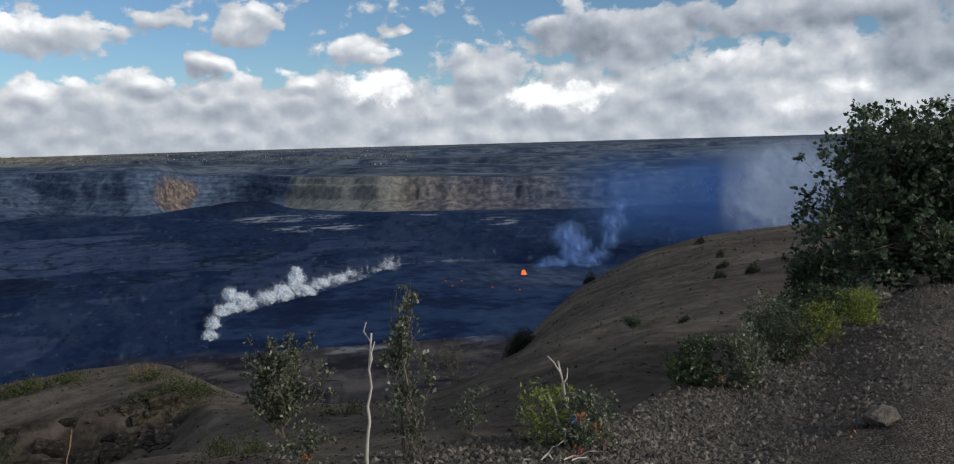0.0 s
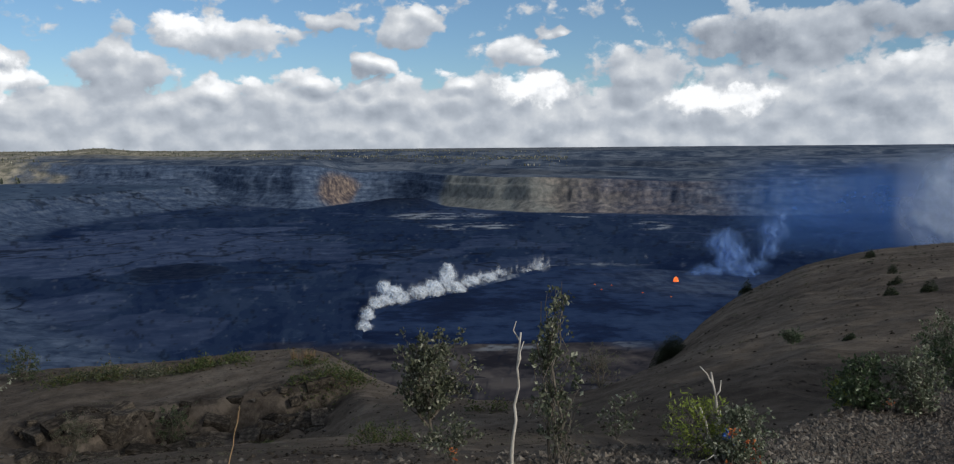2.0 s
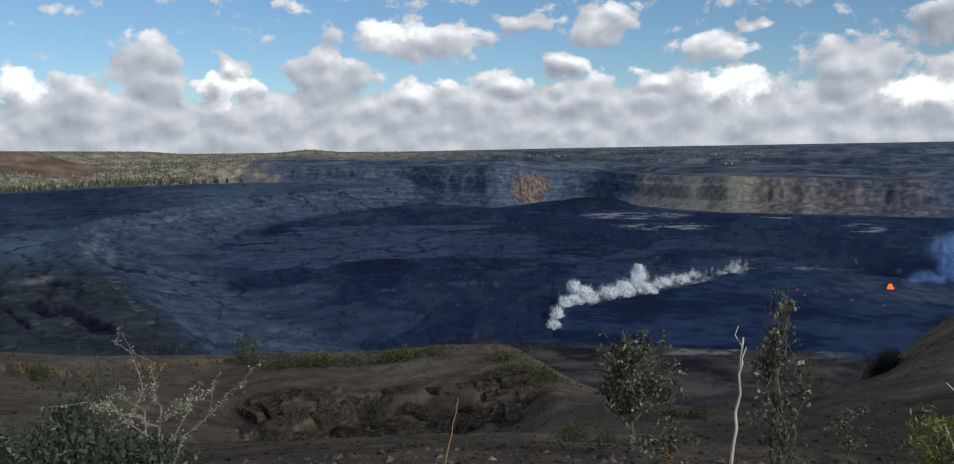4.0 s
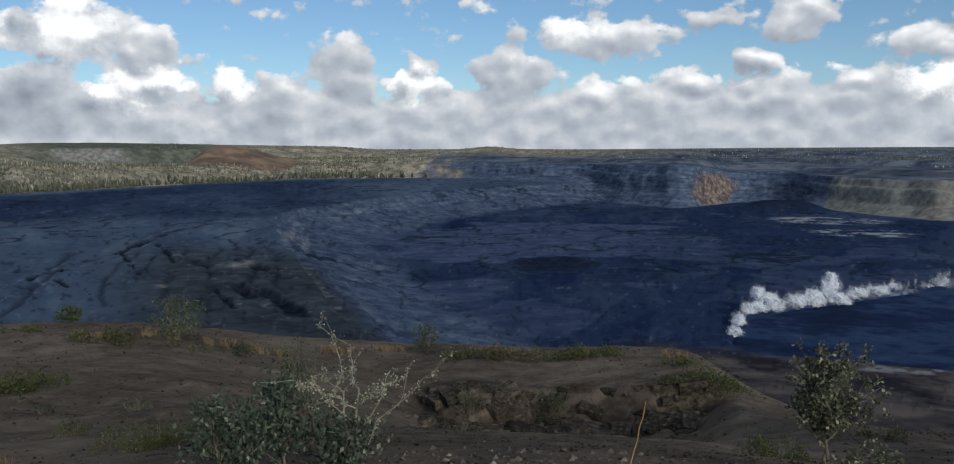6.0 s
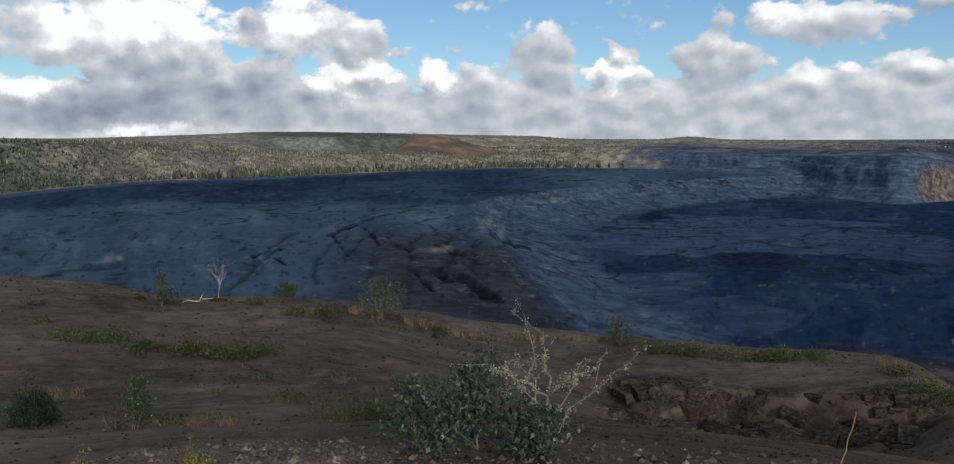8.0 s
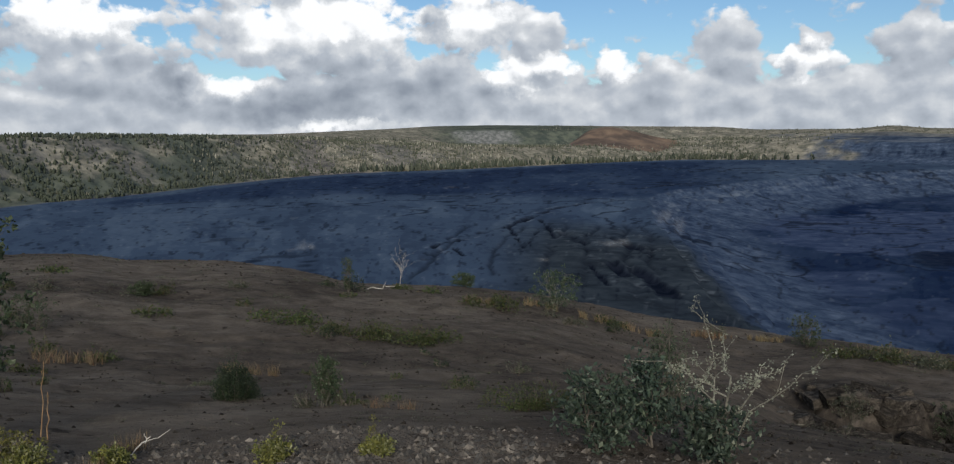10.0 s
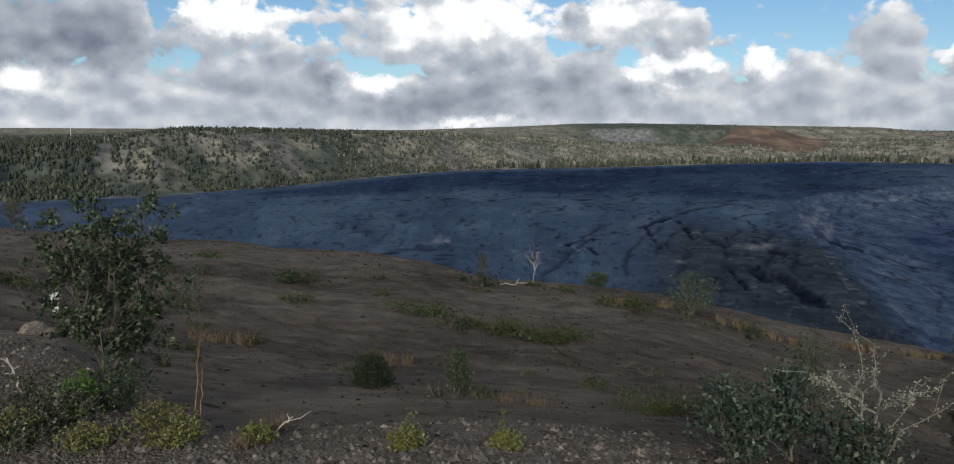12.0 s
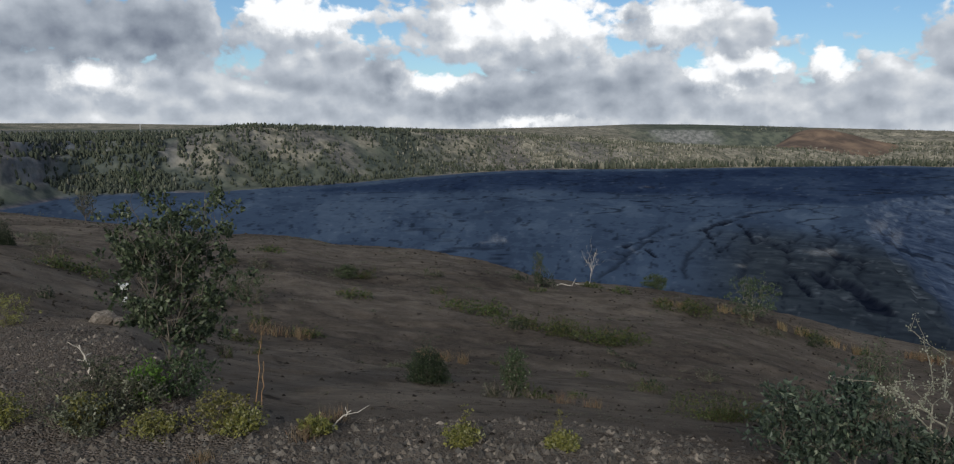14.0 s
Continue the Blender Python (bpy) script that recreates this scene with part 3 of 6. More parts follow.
def land(az, r, rough=True):
    """Depth under the eye and the masks for the materials, at headings and distances."""
    x, y = -r * np.sin(np.radians(az)), r * np.cos(np.radians(az))
    near = rim_depth(az, r, rough)
    gully = wild(x * 0.009, y * 0.009, 5, 0.55)
    sd = inside(PIT_RIM, x, y) + (26 - 14 * ease(az, 10, 18) * ease(r, 1500, 1000)) * gully * ease(r, 350, 700)
    rill = np.abs(wild(x * 0.025, y * 0.025, 4, 0.6))
    drop = 0.10 * ease(sd, -4, 2) + 0.10 * ease(sd, 12, 18) + 0.09 * ease(sd, 28, 34) + 0.08 * ease(sd, 44, 50) + 0.63 * ease(sd + 26 * rill, 10, 190) ** 0.85
    floor = FLOOR + (PIT - FLOOR) * drop
    # cracks and slipped slabs along the pit's rim
    cut = wild(x * 0.007 + 40, y * 0.007, 4)
    # black gathers the shade down in the cracks, laid on as colour
    black = 0 * x
    for at, wide, deep in ((-24, 2.4, 6), (-52, 3.4, 9), (-92, 2.4, 6), (-128, 3, 7), (-180, 2.4, 5), (-240, 2.4, 5)):
        line = sd - at + 16 * wild(x * 0.007 + at, y * 0.007, 5, 0.5)
        open_ = ease(cut, -0.15, 0.2) * ease(r, 1500, 1050) * ease(az, 18, 24)
        floor = floor + 0.4 * deep * np.exp(-(line / wide) ** 2) * open_ + 1.0 * ease(line, -2, 2) * ease(r, 1700, 1100) * ease(az, 18, 24)
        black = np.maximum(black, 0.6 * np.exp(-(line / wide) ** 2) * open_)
    jag = 7 * wild(x * 0.02 + 4, y * 0.02, 4, 0.65) + 4 * wild(x * 0.09, y * 0.09, 3, 0.6)
    speck = wild(x * 0.07, y * 0.07, 3, 0.6)
    edge = 0 * x
    for line, wide, deep in FAULTS + CRACKS:
        gap = inside(line, x, y, False) + jag * min(1.0, wide / 7)
        broken = 0.15 + 0.85 * ease(wild(x * 0.016 + deep, y * 0.016, 4, 0.6), -0.15, 0.12)
        floor = floor + 0.4 * deep * ease(gap, wide, wide * 0.35) * broken
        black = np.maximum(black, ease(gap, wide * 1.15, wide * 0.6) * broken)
        edge = np.maximum(edge, np.exp(-((gap - 1.35 * wide) / (0.35 * wide)) ** 2) * (wide > 5))
    # swells, pressure ridges and blocks of the crust
    floor = floor + 0.8 * wild(x * 0.012, y * 0.012, 4, 0.5) + 0.7 * (0.3 - np.abs(wild(x * 0.045, y * 0.045, 4, 0.65))) * ease(r, 500, 900)
    lake = inside(LAKE_SHORE, x, y)
    floor = floor + 8 * ease(lake, -5, 5)
    # mound of young lava at the far wall, ledges of the pit floor
    floor = floor - 24 * np.exp(-((az + 0.8) / 2.2) ** 4 - ((r - 2540) / 130) ** 2) * (1 + 0.2 * gully)
    # the wall all round
    foot = wall_foot(az) + 45 * wild(az * 0.33, az * 0, 4) + 12 * gully + 10 * np.abs(wild(x * 0.03, y * 0.03, 4, 0.6))
    wide = wall_wide(az)
    cliffy = ease(az, 27, 20) + ease(az, 74, 79)
    s = np.clip((r - foot) / wide, 0, 1)
    s = cliffy * (0.30 * ease(s, 0, 0.6) + 0.45 * ease(s, 0.55, 0.72) + 0.25 * ease(s, 0.8, 1.0)) + (1 - cliffy) * ease(s + 0.12 * gully, 0.02, 0.98)
    rt = foot + wide
    u = np.clip((r - rt) / (END - rt), 0, 1)
    # behind the forest a crater wall rises; elsewhere low scarps cross the plateau
    iki = ease(az, 35, 37.5) * ease(az, 49, 45)
    step = u + 0.05 * wild(x * 0.0012, y * 0.0012, 4)
    rise = 0.5 * u ** 0.75 + 0.5 * (0.35 * ease(step, 0.10, 0.13) + 0.35 * ease(step, 0.34, 0.37) + 0.3 * ease(step, 0.62, 0.66))
    rise = rise * (1 - iki) + iki * (0.10 * u + 0.72 * ease(step, 0.50, 0.60) + 0.18 * ease(u, 0.6, 1.0))
    ang = wall_angle(az) + (skyline(az) - wall_angle(az)) * rise
    top = -np.maximum(r, rt) * np.tan(np.radians(ang)) + (1.6 * wild(x * 0.01, y * 0.01, 4) + 5 * wild(x * 0.0016, y * 0.006, 3)) * (1 - u)
    h = np.where(r > foot, floor * (1 - s) + top * s, floor)
    h = np.minimum(h, np.maximum(near, 0)) if not rough else np.where(r < 420, np.minimum(h, near), h)
    masks = {}
    if rough:
        onwall = ease(r, foot - 10, foot + 10) * ease(r, rt + 10, rt - 5)
        pitwall = ease(sd, -10, 6) * ease(sd, 190, 130) * ease(r, foot, foot - 30)
        masks["wall"] = np.maximum(onwall, pitwall * (1 - 0.25 * ease(az, 10, 16)))
        masks["strata"] = np.maximum(ease(sd, -6, 0) * ease(sd, 62, 50) * ease(az, 8, 12) * ease(r, 1200, 1500), 0.6 * onwall * ease(az, 30, 24) * ease(az, -2, 4)) * ease(r, foot + wide * 0.9, foot + wide * 0.5)
        # the far floor's band of cloud shadow is drawn in the darker flow colour
        masks["bench"] = ease(sd, 25, -10) * (1 - 0.75 * ease(r + 200 * wild(x * 0.003, y * 0.0015, 4), 1480, 1640) * ease(az, 24, 30) * ease(r, foot - 60, foot - 160))
        # lighter older flows on the pit's floor, a black young one among them
        patch = 0.75 * wild(x * 0.008, y * 0.008, 5, 0.6)
        masks["tan"] = np.maximum(ease(np.hypot((az - 15.5) / 11.5, (r - 1640) / 330) + patch, 1.0, 0.86), 0.8 * ease(np.hypot((az - 21.0) / 5.0, (r - 1010) / 130) + patch, 1.0, 0.8)) * ease(sd, 60, 120)
        masks["tan"] = np.maximum(masks["tan"], 0.55 * ease(wild(x * 0.005 + 20, y * 0.005, 5, 0.6), 0.16, 0.22) * ease(sd, 60, 120) * ease(lake, 0, -60))
        lobe = ease(np.hypot((az - 13.4) / 3.0, (r - 1245) / 105) + patch, 1.0, 0.9)
        masks["tan"] = masks["tan"] * (1 - lobe)
        slump = ease(az, 45, 38) * ease(az, 16, 22) * ease(r + 120 * wild(x * 0.006, y * 0.006, 4), 1180, 900) * ease(sd, 40, 5)
        masks["slump"] = slump
        masks["wall"] = masks["wall"] * (1 - slump)
        fray = 1.2 * wild(x * 0.012, y * 0.012 + h * 0.05, 4)
        masks["pale"] = onwall * ease(az + 0.4 * fray, -3.3, -3.9) * ease(az + fray * 2, -16, -11) * 0.95
        warm = np.maximum(0.9 * ease(np.hypot((az - 3.4 + 0.4 * fray) / 1.7, (s - 0.42) / 0.6), 1.0, 0.55), 0.5 * ease(az + 2 * fray, -8.5, -12) * ease(az + 3 * fray, -26, -15))
        slide = ease(np.abs(az - 55.0 + 1.0 * fray), 1.0, 0.4) + 0.8 * ease(az + 2 * fray, 44, 50) * ease(wild(x * 0.012, y * 0.012 + h * 0.02, 4), 0.0, 0.25)
        masks["ochre"] = onwall * np.maximum(warm, 0.6 * np.minimum(slide, 1))
        masks["brown"] = ease(r + 30 * wild(x * 0.02, y * 0.02, 4), 760, 715) * ease(az, 12, 5)
        spots = wild(x * 0.022 + 8, y * 0.045, 5, 0.65)
        fields = np.maximum.reduce([ease(np.hypot((az - a) / w, (r - d) / q), 1, 0.6) for a, d, w, q in
                                    ((-3.6, 2140, 4.2, 130), (-5.6, 1850, 3.6, 110), (-17.5, 1860, 1.6, 130), (-12.4, 2090, 1.4, 60))])
        masks["white"] = 0.62 * fields * ease(spots, 0.02, 0.2)
        shore = ease(np.abs(lake + 16 + 14 * spots), 16, 6) * ease(az, -4, -7) * ease(az, -20, -12) * ease(speck, 0.0, 0.3)
        rimmed = ease(np.abs(sd - 3), 9, 3) * ease(az, 10, 16) + 0.7 * ease(np.abs(sd - 32), 9, 3) * ease(az, 10, 16)
        masks["white"] = np.maximum.reduce([masks["white"], 0.18 * ease(speck, 0.20, 0.40) * np.maximum(edge, rimmed), 0.35 * shore])
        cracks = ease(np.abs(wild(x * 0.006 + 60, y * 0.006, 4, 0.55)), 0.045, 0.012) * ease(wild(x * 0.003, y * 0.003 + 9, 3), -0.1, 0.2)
        # black: crack shade put in colour, the lobe, the mound, dark scarp faces
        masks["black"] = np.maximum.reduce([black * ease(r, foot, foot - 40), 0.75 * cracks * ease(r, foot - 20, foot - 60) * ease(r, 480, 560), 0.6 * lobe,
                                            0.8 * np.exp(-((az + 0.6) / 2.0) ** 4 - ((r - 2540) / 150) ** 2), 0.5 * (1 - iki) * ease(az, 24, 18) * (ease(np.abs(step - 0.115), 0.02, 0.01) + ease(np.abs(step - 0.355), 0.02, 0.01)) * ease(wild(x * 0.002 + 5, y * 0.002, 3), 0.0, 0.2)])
        # flow lobes, long in the direction in which they ran from the pit's rim
        run = np.log(r) * 3.6
        masks["flows"] = 0.5 + 0.30 * wild(az * 0.36 + 0.8 * wild(az * 0.7, run * 2, 3), run * 1.2 + 50, 6, 0.62) + 0.10 * wild(az * 3.1, run * 9, 3, 0.6)
        pebbly = wild(az * 2.6 + 31, run * 7.0, 3, 0.6)
        masks["white"] = np.maximum(masks["white"], 0.10 * ease(pebbly, 0.50, 0.66) * ease(r, foot, foot - 80) * ease(lake, 0, -20))
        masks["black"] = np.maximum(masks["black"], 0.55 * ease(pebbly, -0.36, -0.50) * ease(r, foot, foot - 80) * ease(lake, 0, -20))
        masks["plateau"] = ease(r, rt - 5, rt + 30)
        masks["forest"] = np.maximum(ease(r, foot + 5, foot + 40) * ease(az + 3 * fray, 20, 24) * (1 - 0.8 * masks["ochre"]) * (1 - 0.5 * ease(az, 74, 79)),
                                     ease(u, 0.25, 0.5) * ease(az, 2, 16) + 0.35 * ease(u, 0.65, 0.85) * ease(az, -30, 5))
        # cloud shade low on the forest wall, put in as dark green ground
        shady = ease(az + 2 * fray, 57, 62) * ease(wild(x * 0.006 + 2, y * 0.006, 4) + 0.3 - 0.6 * ease(r, foot, rt), -0.2, 0.1)
        masks["green"] = np.maximum(0.9 * iki * ease(step, 0.42, 0.5), 0.85 * shady * ease(r, foot + 5, foot + 40))
        masks["grey"] = ease(np.abs(az - 43.3 + 1.5 * wild(x * 0.01, y * 0.01, 3)), 1.7, 0.9) * ease(step, 0.49, 0.52) * ease(step, 0.62, 0.56)
    return h, masks


def sheet(name, az, r, mat, depth):
    """A mesh over headings and distances; r: one row of distances, or a row for each heading."""
    R = np.repeat(np.asarray(r)[:, None], len(az), 1) if np.ndim(r) == 1 else r
    A = np.repeat(np.asarray(az)[None], len(R), 0)
    h, masks = depth(A.ravel(), R.ravel())
    x, y = -R.ravel() * np.sin(np.radians(A.ravel())), R.ravel() * np.cos(np.radians(A.ravel()))
    n, k = len(az), len(R)
    i = (np.arange(k - 1)[:, None] * n + np.arange(n - 1)[None]).ravel()
    faces = np.stack([i, i + n, i + n + 1, i + 1], 1)
    me = bpy.data.meshes.new(name)
    me.vertices.add(n * k)
    me.vertices.foreach_set("co", np.stack([x, y, EYE - h], 1).astype(np.float32).ravel())
    me.loops.add(faces.size)
    me.polygons.add(len(faces))
    me.loops.foreach_set("vertex_index", faces[:, ::-1].astype(np.int32).ravel())
    me.polygons.foreach_set("loop_start", np.arange(0, faces.size, 4, dtype=np.int32))
    me.polygons.foreach_set("use_smooth", np.ones(len(faces), bool))
    me.update()
    me.validate()
    for key, v in masks.items():
        me.attributes.new(key, "FLOAT", "POINT").data.foreach_set("value", np.clip(v, 0, 1).astype(np.float32))
    me.materials.append(mat)
    return new(name, me)


def near_land(az, r):
    h = rim_depth(az, r)
    x, y = -r * np.sin(np.radians(az)), r * np.cos(np.radians(az))
    rb = bank_far(az)
    ledge = ease(az, 1, 5) * ease(az, 27, 20)
    return h, {"gravel": ease(r + 1.2 * wild(x, y, 3), rb * 1.25, rb * 0.9) * (0.25 + 0.75 * np.maximum(ease(az, -10, -20), ease(az, 66, 78))),
               "rock": ledge * ease(np.abs(r - 23.6), 4.6, 2.6) * ease(wild(x * 0.5, y * 0.5, 3), -0.3, 0.2)}


AROUND = np.concatenate([np.arange(-180, -60, 4.0), np.arange(-60, -47, 0.5), np.arange(-47, 89, 0.135), np.arange(89, 102, 0.5), np.arange(102, 181, 4.0)])
AROUND[-1] = 180.0


def far_steps(az):
    """Distances for each heading: the floor, the wall and the plateau behind it, each with its own rows."""
    foot, wide = wall_foot(az)[None], wall_wide(az)[None]
    s = np.linspace(0, 1, 290)[1:-1, None]
    floor = 600 * ((foot - 75) / 600) ** s
    cliff = foot - 75 + (wide + 165) * np.linspace(0, 1, 66)[:, None]
    top = foot + wide + 90 + (END - foot - wide - 90) * np.linspace(0, 1, 62)[1:, None] ** 1.15
    near = np.repeat(np.geomspace(180, 600, 44)[:, None], len(az), 1)
    return np.concatenate([near, floor, cliff, top])


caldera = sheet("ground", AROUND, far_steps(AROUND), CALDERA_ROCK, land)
tagged(caldera, "dark basalt caldera floor with a deep pit and cliffs", "ground", kind="structure")
NEAR_AROUND = np.concatenate([np.arange(-180, -60, 3.0), np.arange(-60, 100, 0.22), np.arange(100, 181, 3.0)])
NEAR_AROUND[-1] = 180.0
near_ground = sheet("ground_near", NEAR_AROUND, np.concatenate([[0.0, 0.6], np.geomspace(1.5, 182, 480)]), ASH_SOIL, near_land)
tagged(near_ground, "brown volcanic ash slope with cinders and rock ledges", "ground", kind="structure")


def lava_lake():
    bm = bmesh.new()
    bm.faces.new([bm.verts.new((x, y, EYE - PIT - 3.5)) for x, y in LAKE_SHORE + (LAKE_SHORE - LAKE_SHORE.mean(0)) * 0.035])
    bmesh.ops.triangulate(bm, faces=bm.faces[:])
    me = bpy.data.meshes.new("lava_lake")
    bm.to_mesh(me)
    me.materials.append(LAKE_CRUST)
    tagged(new("lava_lake", me), "dark blue-grey crusted lava lake in the pit", "lava lake", kind="structure")


lava_lake()

# ---- plants on the rim ----
def leaf_material(name, dark, light, odd=None, share=0.06, rough=0.5):
    m, t, p = material(name, rough, spec=0.35)
    each = node(t, "ShaderNodeNewGeometry").outputs["Random Per Island"]
    col = blend(t, each, dark, light)
    if odd:
        col = blend(t, calc(t, "LESS_THAN", calc(t, "FRACT", calc(t, "MULTIPLY", each, 57.0)), share), col, odd)
    plant = node(t, "ShaderNodeObjectInfo").outputs["Random"]
    col = node(t, "ShaderNodeHueSaturation", {"Hue": span(t, plant, 0, 1, 0.485, 0.515), "Value": span(t, plant, 0, 1, 0.85, 1.15), "Color": col}).outputs[0]
    t.links.new(col, p.inputs["Base Color"])
    out = t.nodes["Material Output"]
    glow = node(t, "ShaderNodeBsdfTranslucent", (col,)).outputs[0]
    t.links.new(node(t, "ShaderNodeMixShader", (0.28, p.outputs[0], glow)).outputs[0], out.inputs[0])
    return m


def bark_material(name, dark, light, scale=30.0):
    m, t, p = material(name, 0.85, spec=0.2)
    at = spot(t)
    g = grain(t, at, scale, 5, 0.65, (1, 1, 0.3))
    t.links.new(ramp(t, g, [(0.35, dark), (0.65, light)]), p.inputs["Base Color"])
    relief(t, p, g, 0.6, 0.01)
    return m


def plain(name, colour, rough=0.6, shift=0.12, scale=20.0):
    m, t, p = material(name, rough)
    g = grain(t, spot(t), scale, 4)
    lo, hi = tuple(c * (1 - shift) for c in colour), tuple(min(1, c * (1 + shift)) for c in colour)
    t.links.new(ramp(t, g, [(0.35, lo), (0.65, hi)]), p.inputs["Base Color"])
    return m


LEAF = {
    "ohia": leaf_material("ohia_leaf", (0.040, 0.052, 0.030), (0.135, 0.148, 0.092), (0.30, 0.31, 0.23), 0.16),
    "dark": leaf_material("dark_leaf", (0.016, 0.029, 0.015), (0.100, 0.135, 0.072), (0.17, 0.20, 0.12), 0.08),
    "bush": leaf_material("bush_leaf", (0.008, 0.015, 0.007), (0.036, 0.052, 0.024), (0.07, 0.085, 0.04), 0.08),
    "grey": leaf_material("grey_leaf", (0.014, 0.026, 0.018), (0.092, 0.124, 0.086), (0.20, 0.23, 0.16), 0.06),
    "tall": leaf_material("sapling_leaf", (0.020, 0.036, 0.015), (0.070, 0.098, 0.044), (0.20, 0.24, 0.15), 0.05),
    "cover": leaf_material("cover_leaf", (0.014, 0.024, 0.008), (0.088, 0.110, 0.032), (0.10, 0.075, 0.04), 0.12),
    "yellow": leaf_material("yellow_leaf", (0.075, 0.085, 0.024), (0.22, 0.205, 0.055), (0.26, 0.25, 0.13), 0.15),
    "fern": leaf_material("fern_leaf", (0.095, 0.125, 0.020), (0.26, 0.31, 0.055)),
    "bright": leaf_material("bright_leaf", (0.05, 0.10, 0.015), (0.12, 0.22, 0.035)),
    "dry": leaf_material("dry_grass", (0.10, 0.078, 0.046), (0.27, 0.21, 0.125), (0.23, 0.14, 0.08), 0.2, 0.8),
    "orange": leaf_material("orange_leaf", (0.30, 0.07, 0.03), (0.52, 0.19, 0.05)),
    "lichen": leaf_material("lichen", (0.22, 0.23, 0.17), (0.40, 0.41, 0.31), None, 0, 0.9),
    "twiggy": leaf_material("twiggy_leaf", (0.035, 0.042, 0.026), (0.085, 0.09, 0.055), (0.12, 0.11, 0.08), 0.2),
}
STRAW = plain("straw", (0.30, 0.19, 0.10), 0.8)
BARK = bark_material("grey_bark", (0.055, 0.046, 0.038), (0.16, 0.14, 0.115))
PALE = bark_material("bleached_wood", (0.30, 0.27, 0.23), (0.58, 0.54, 0.48))
LICHEN_BARK = bark_material("lichened_bark", (0.11, 0.10, 0.08), (0.27, 0.255, 0.205))


class Bag:
    """Collects the corners and faces of one mesh."""

    def __init__(self):
        self.v, self.f, self.n = [], [], 0

    def add(self, v, f):
        v = np.asarray(v, float)
        self.v.append(v)
        self.f += [tuple(int(i) + self.n for i in q) for q in f]
        self.n += len(v)

    def tube(self, path, radii, sides=5):
        path = np.asarray(path, float)
        along = np.gradient(path, axis=0)
        along /= np.linalg.norm(along, axis=1)[:, None] + 1e-9
        side = np.cross(along, (0.31, 0.77, 0.15))
        side /= np.linalg.norm(side, axis=1)[:, None] + 1e-9
        up = np.cross(along, side)
        a = np.arange(sides) * 2 * np.pi / sides
        rings = path[:, None] + np.asarray(radii)[:, None, None] * (np.cos(a)[None, :, None] * side[:, None] + np.sin(a)[None, :, None] * up[:, None])
        f = [(k * sides + i, k * sides + (i + 1) % sides, (k + 1) * sides + (i + 1) % sides, (k + 1) * sides + i) for k in range(len(path) - 1) for i in range(sides)]
        f.append(tuple(range((len(path) - 1) * sides, len(path) * sides)))
        self.add(rings.reshape(-1, 3), f)

    def leaves(self, at, way, size, rng, wide=0.55, curl=0.15):
        """One folded leaf at each place, along each way."""
        n = len(at)
        if not n:
            return
        way = way / (np.linalg.norm(way, axis=1)[:, None] + 1e-9)
        side = np.cross(way, rng.normal(size=(n, 3)))
        side /= np.linalg.norm(side, axis=1)[:, None] + 1e-9
        face = np.cross(way, side)
        size = (size * rng.uniform(0.6, 1.3, n))[:, None]
        mid = at + way * size * 0.55
        v = np.stack([at, mid + side * size * wide / 2 + face * size * curl, at + way * size, mid - side * size * wide / 2 + face * size * curl], 1)
        self.add(v.reshape(-1, 3), np.arange(4 * n).reshape(-1, 4))

    def mesh(self, name, mat, smooth=False):
        me = bpy.data.meshes.new(name)
        me.from_pydata(np.concatenate(self.v).tolist() if self.v else [], [], self.f)
        if smooth:
            me.polygons.foreach_set("use_smooth", np.ones(len(me.polygons), bool))
        me.materials.append(mat)
        return me


def part(name, bag, mat, parent, label="", smooth=False):
    ob = new(name, bag.mesh(name, mat, smooth))
    ob.parent = parent
    return tagged(ob, label)


def ground_at(az, r):
    """The place on the near ground at a heading and distance."""
    d = rim_depth(np.array([az]), np.array([r]))[0]
    return Vector((-r * math.sin(radians(az)), r * math.cos(radians(az)), EYE - d))


def soil_under(base, dx, dy):
    """Height of the ground beside a base, over the base."""
    x, y = base.x + np.asarray(dx), base.y + np.asarray(dy)
    return EYE - rim_depth(np.degrees(np.arctan2(-x, y)), np.hypot(x, y)) - base.z


def thing(name, az, r, label, category, group=""):
    ob = new(name)
    ob.location = ground_at(az, r)
    ob.empty_display_size = 0.1
    return tagged(ob, label, category, group)


def bend(rng, a, b, n=5, sway=0.12):
    """A crooked path from a to b."""
    a, b = np.asarray(a, float), np.asarray(b, float)
    s = np.linspace(0, 1, n)[:, None]
    j = rng.normal(size=(n, 3)) * np.linalg.norm(b - a) * sway * np.sin(np.pi * s)
    return a + (b - a) * s + j


def shape_round(v):
    return np.sin(np.pi * np.clip(0.12 + 0.86 * v, 0, 1)) ** 0.6


def shape_spire(v):
    return 0.25 + 0.75 * np.abs(np.sin(3.2 + 4.6 * v)) * (1.15 - 0.8 * v)


def shape_cone(v):
    return (1.1 - 0.55 * v) * np.clip(0.75 + 2 * v, 0, 1)


def shape_vase(v):
    return 0.35 + 0.65 * np.sin(np.pi * np.clip(v, 0, 1)) ** 0.5


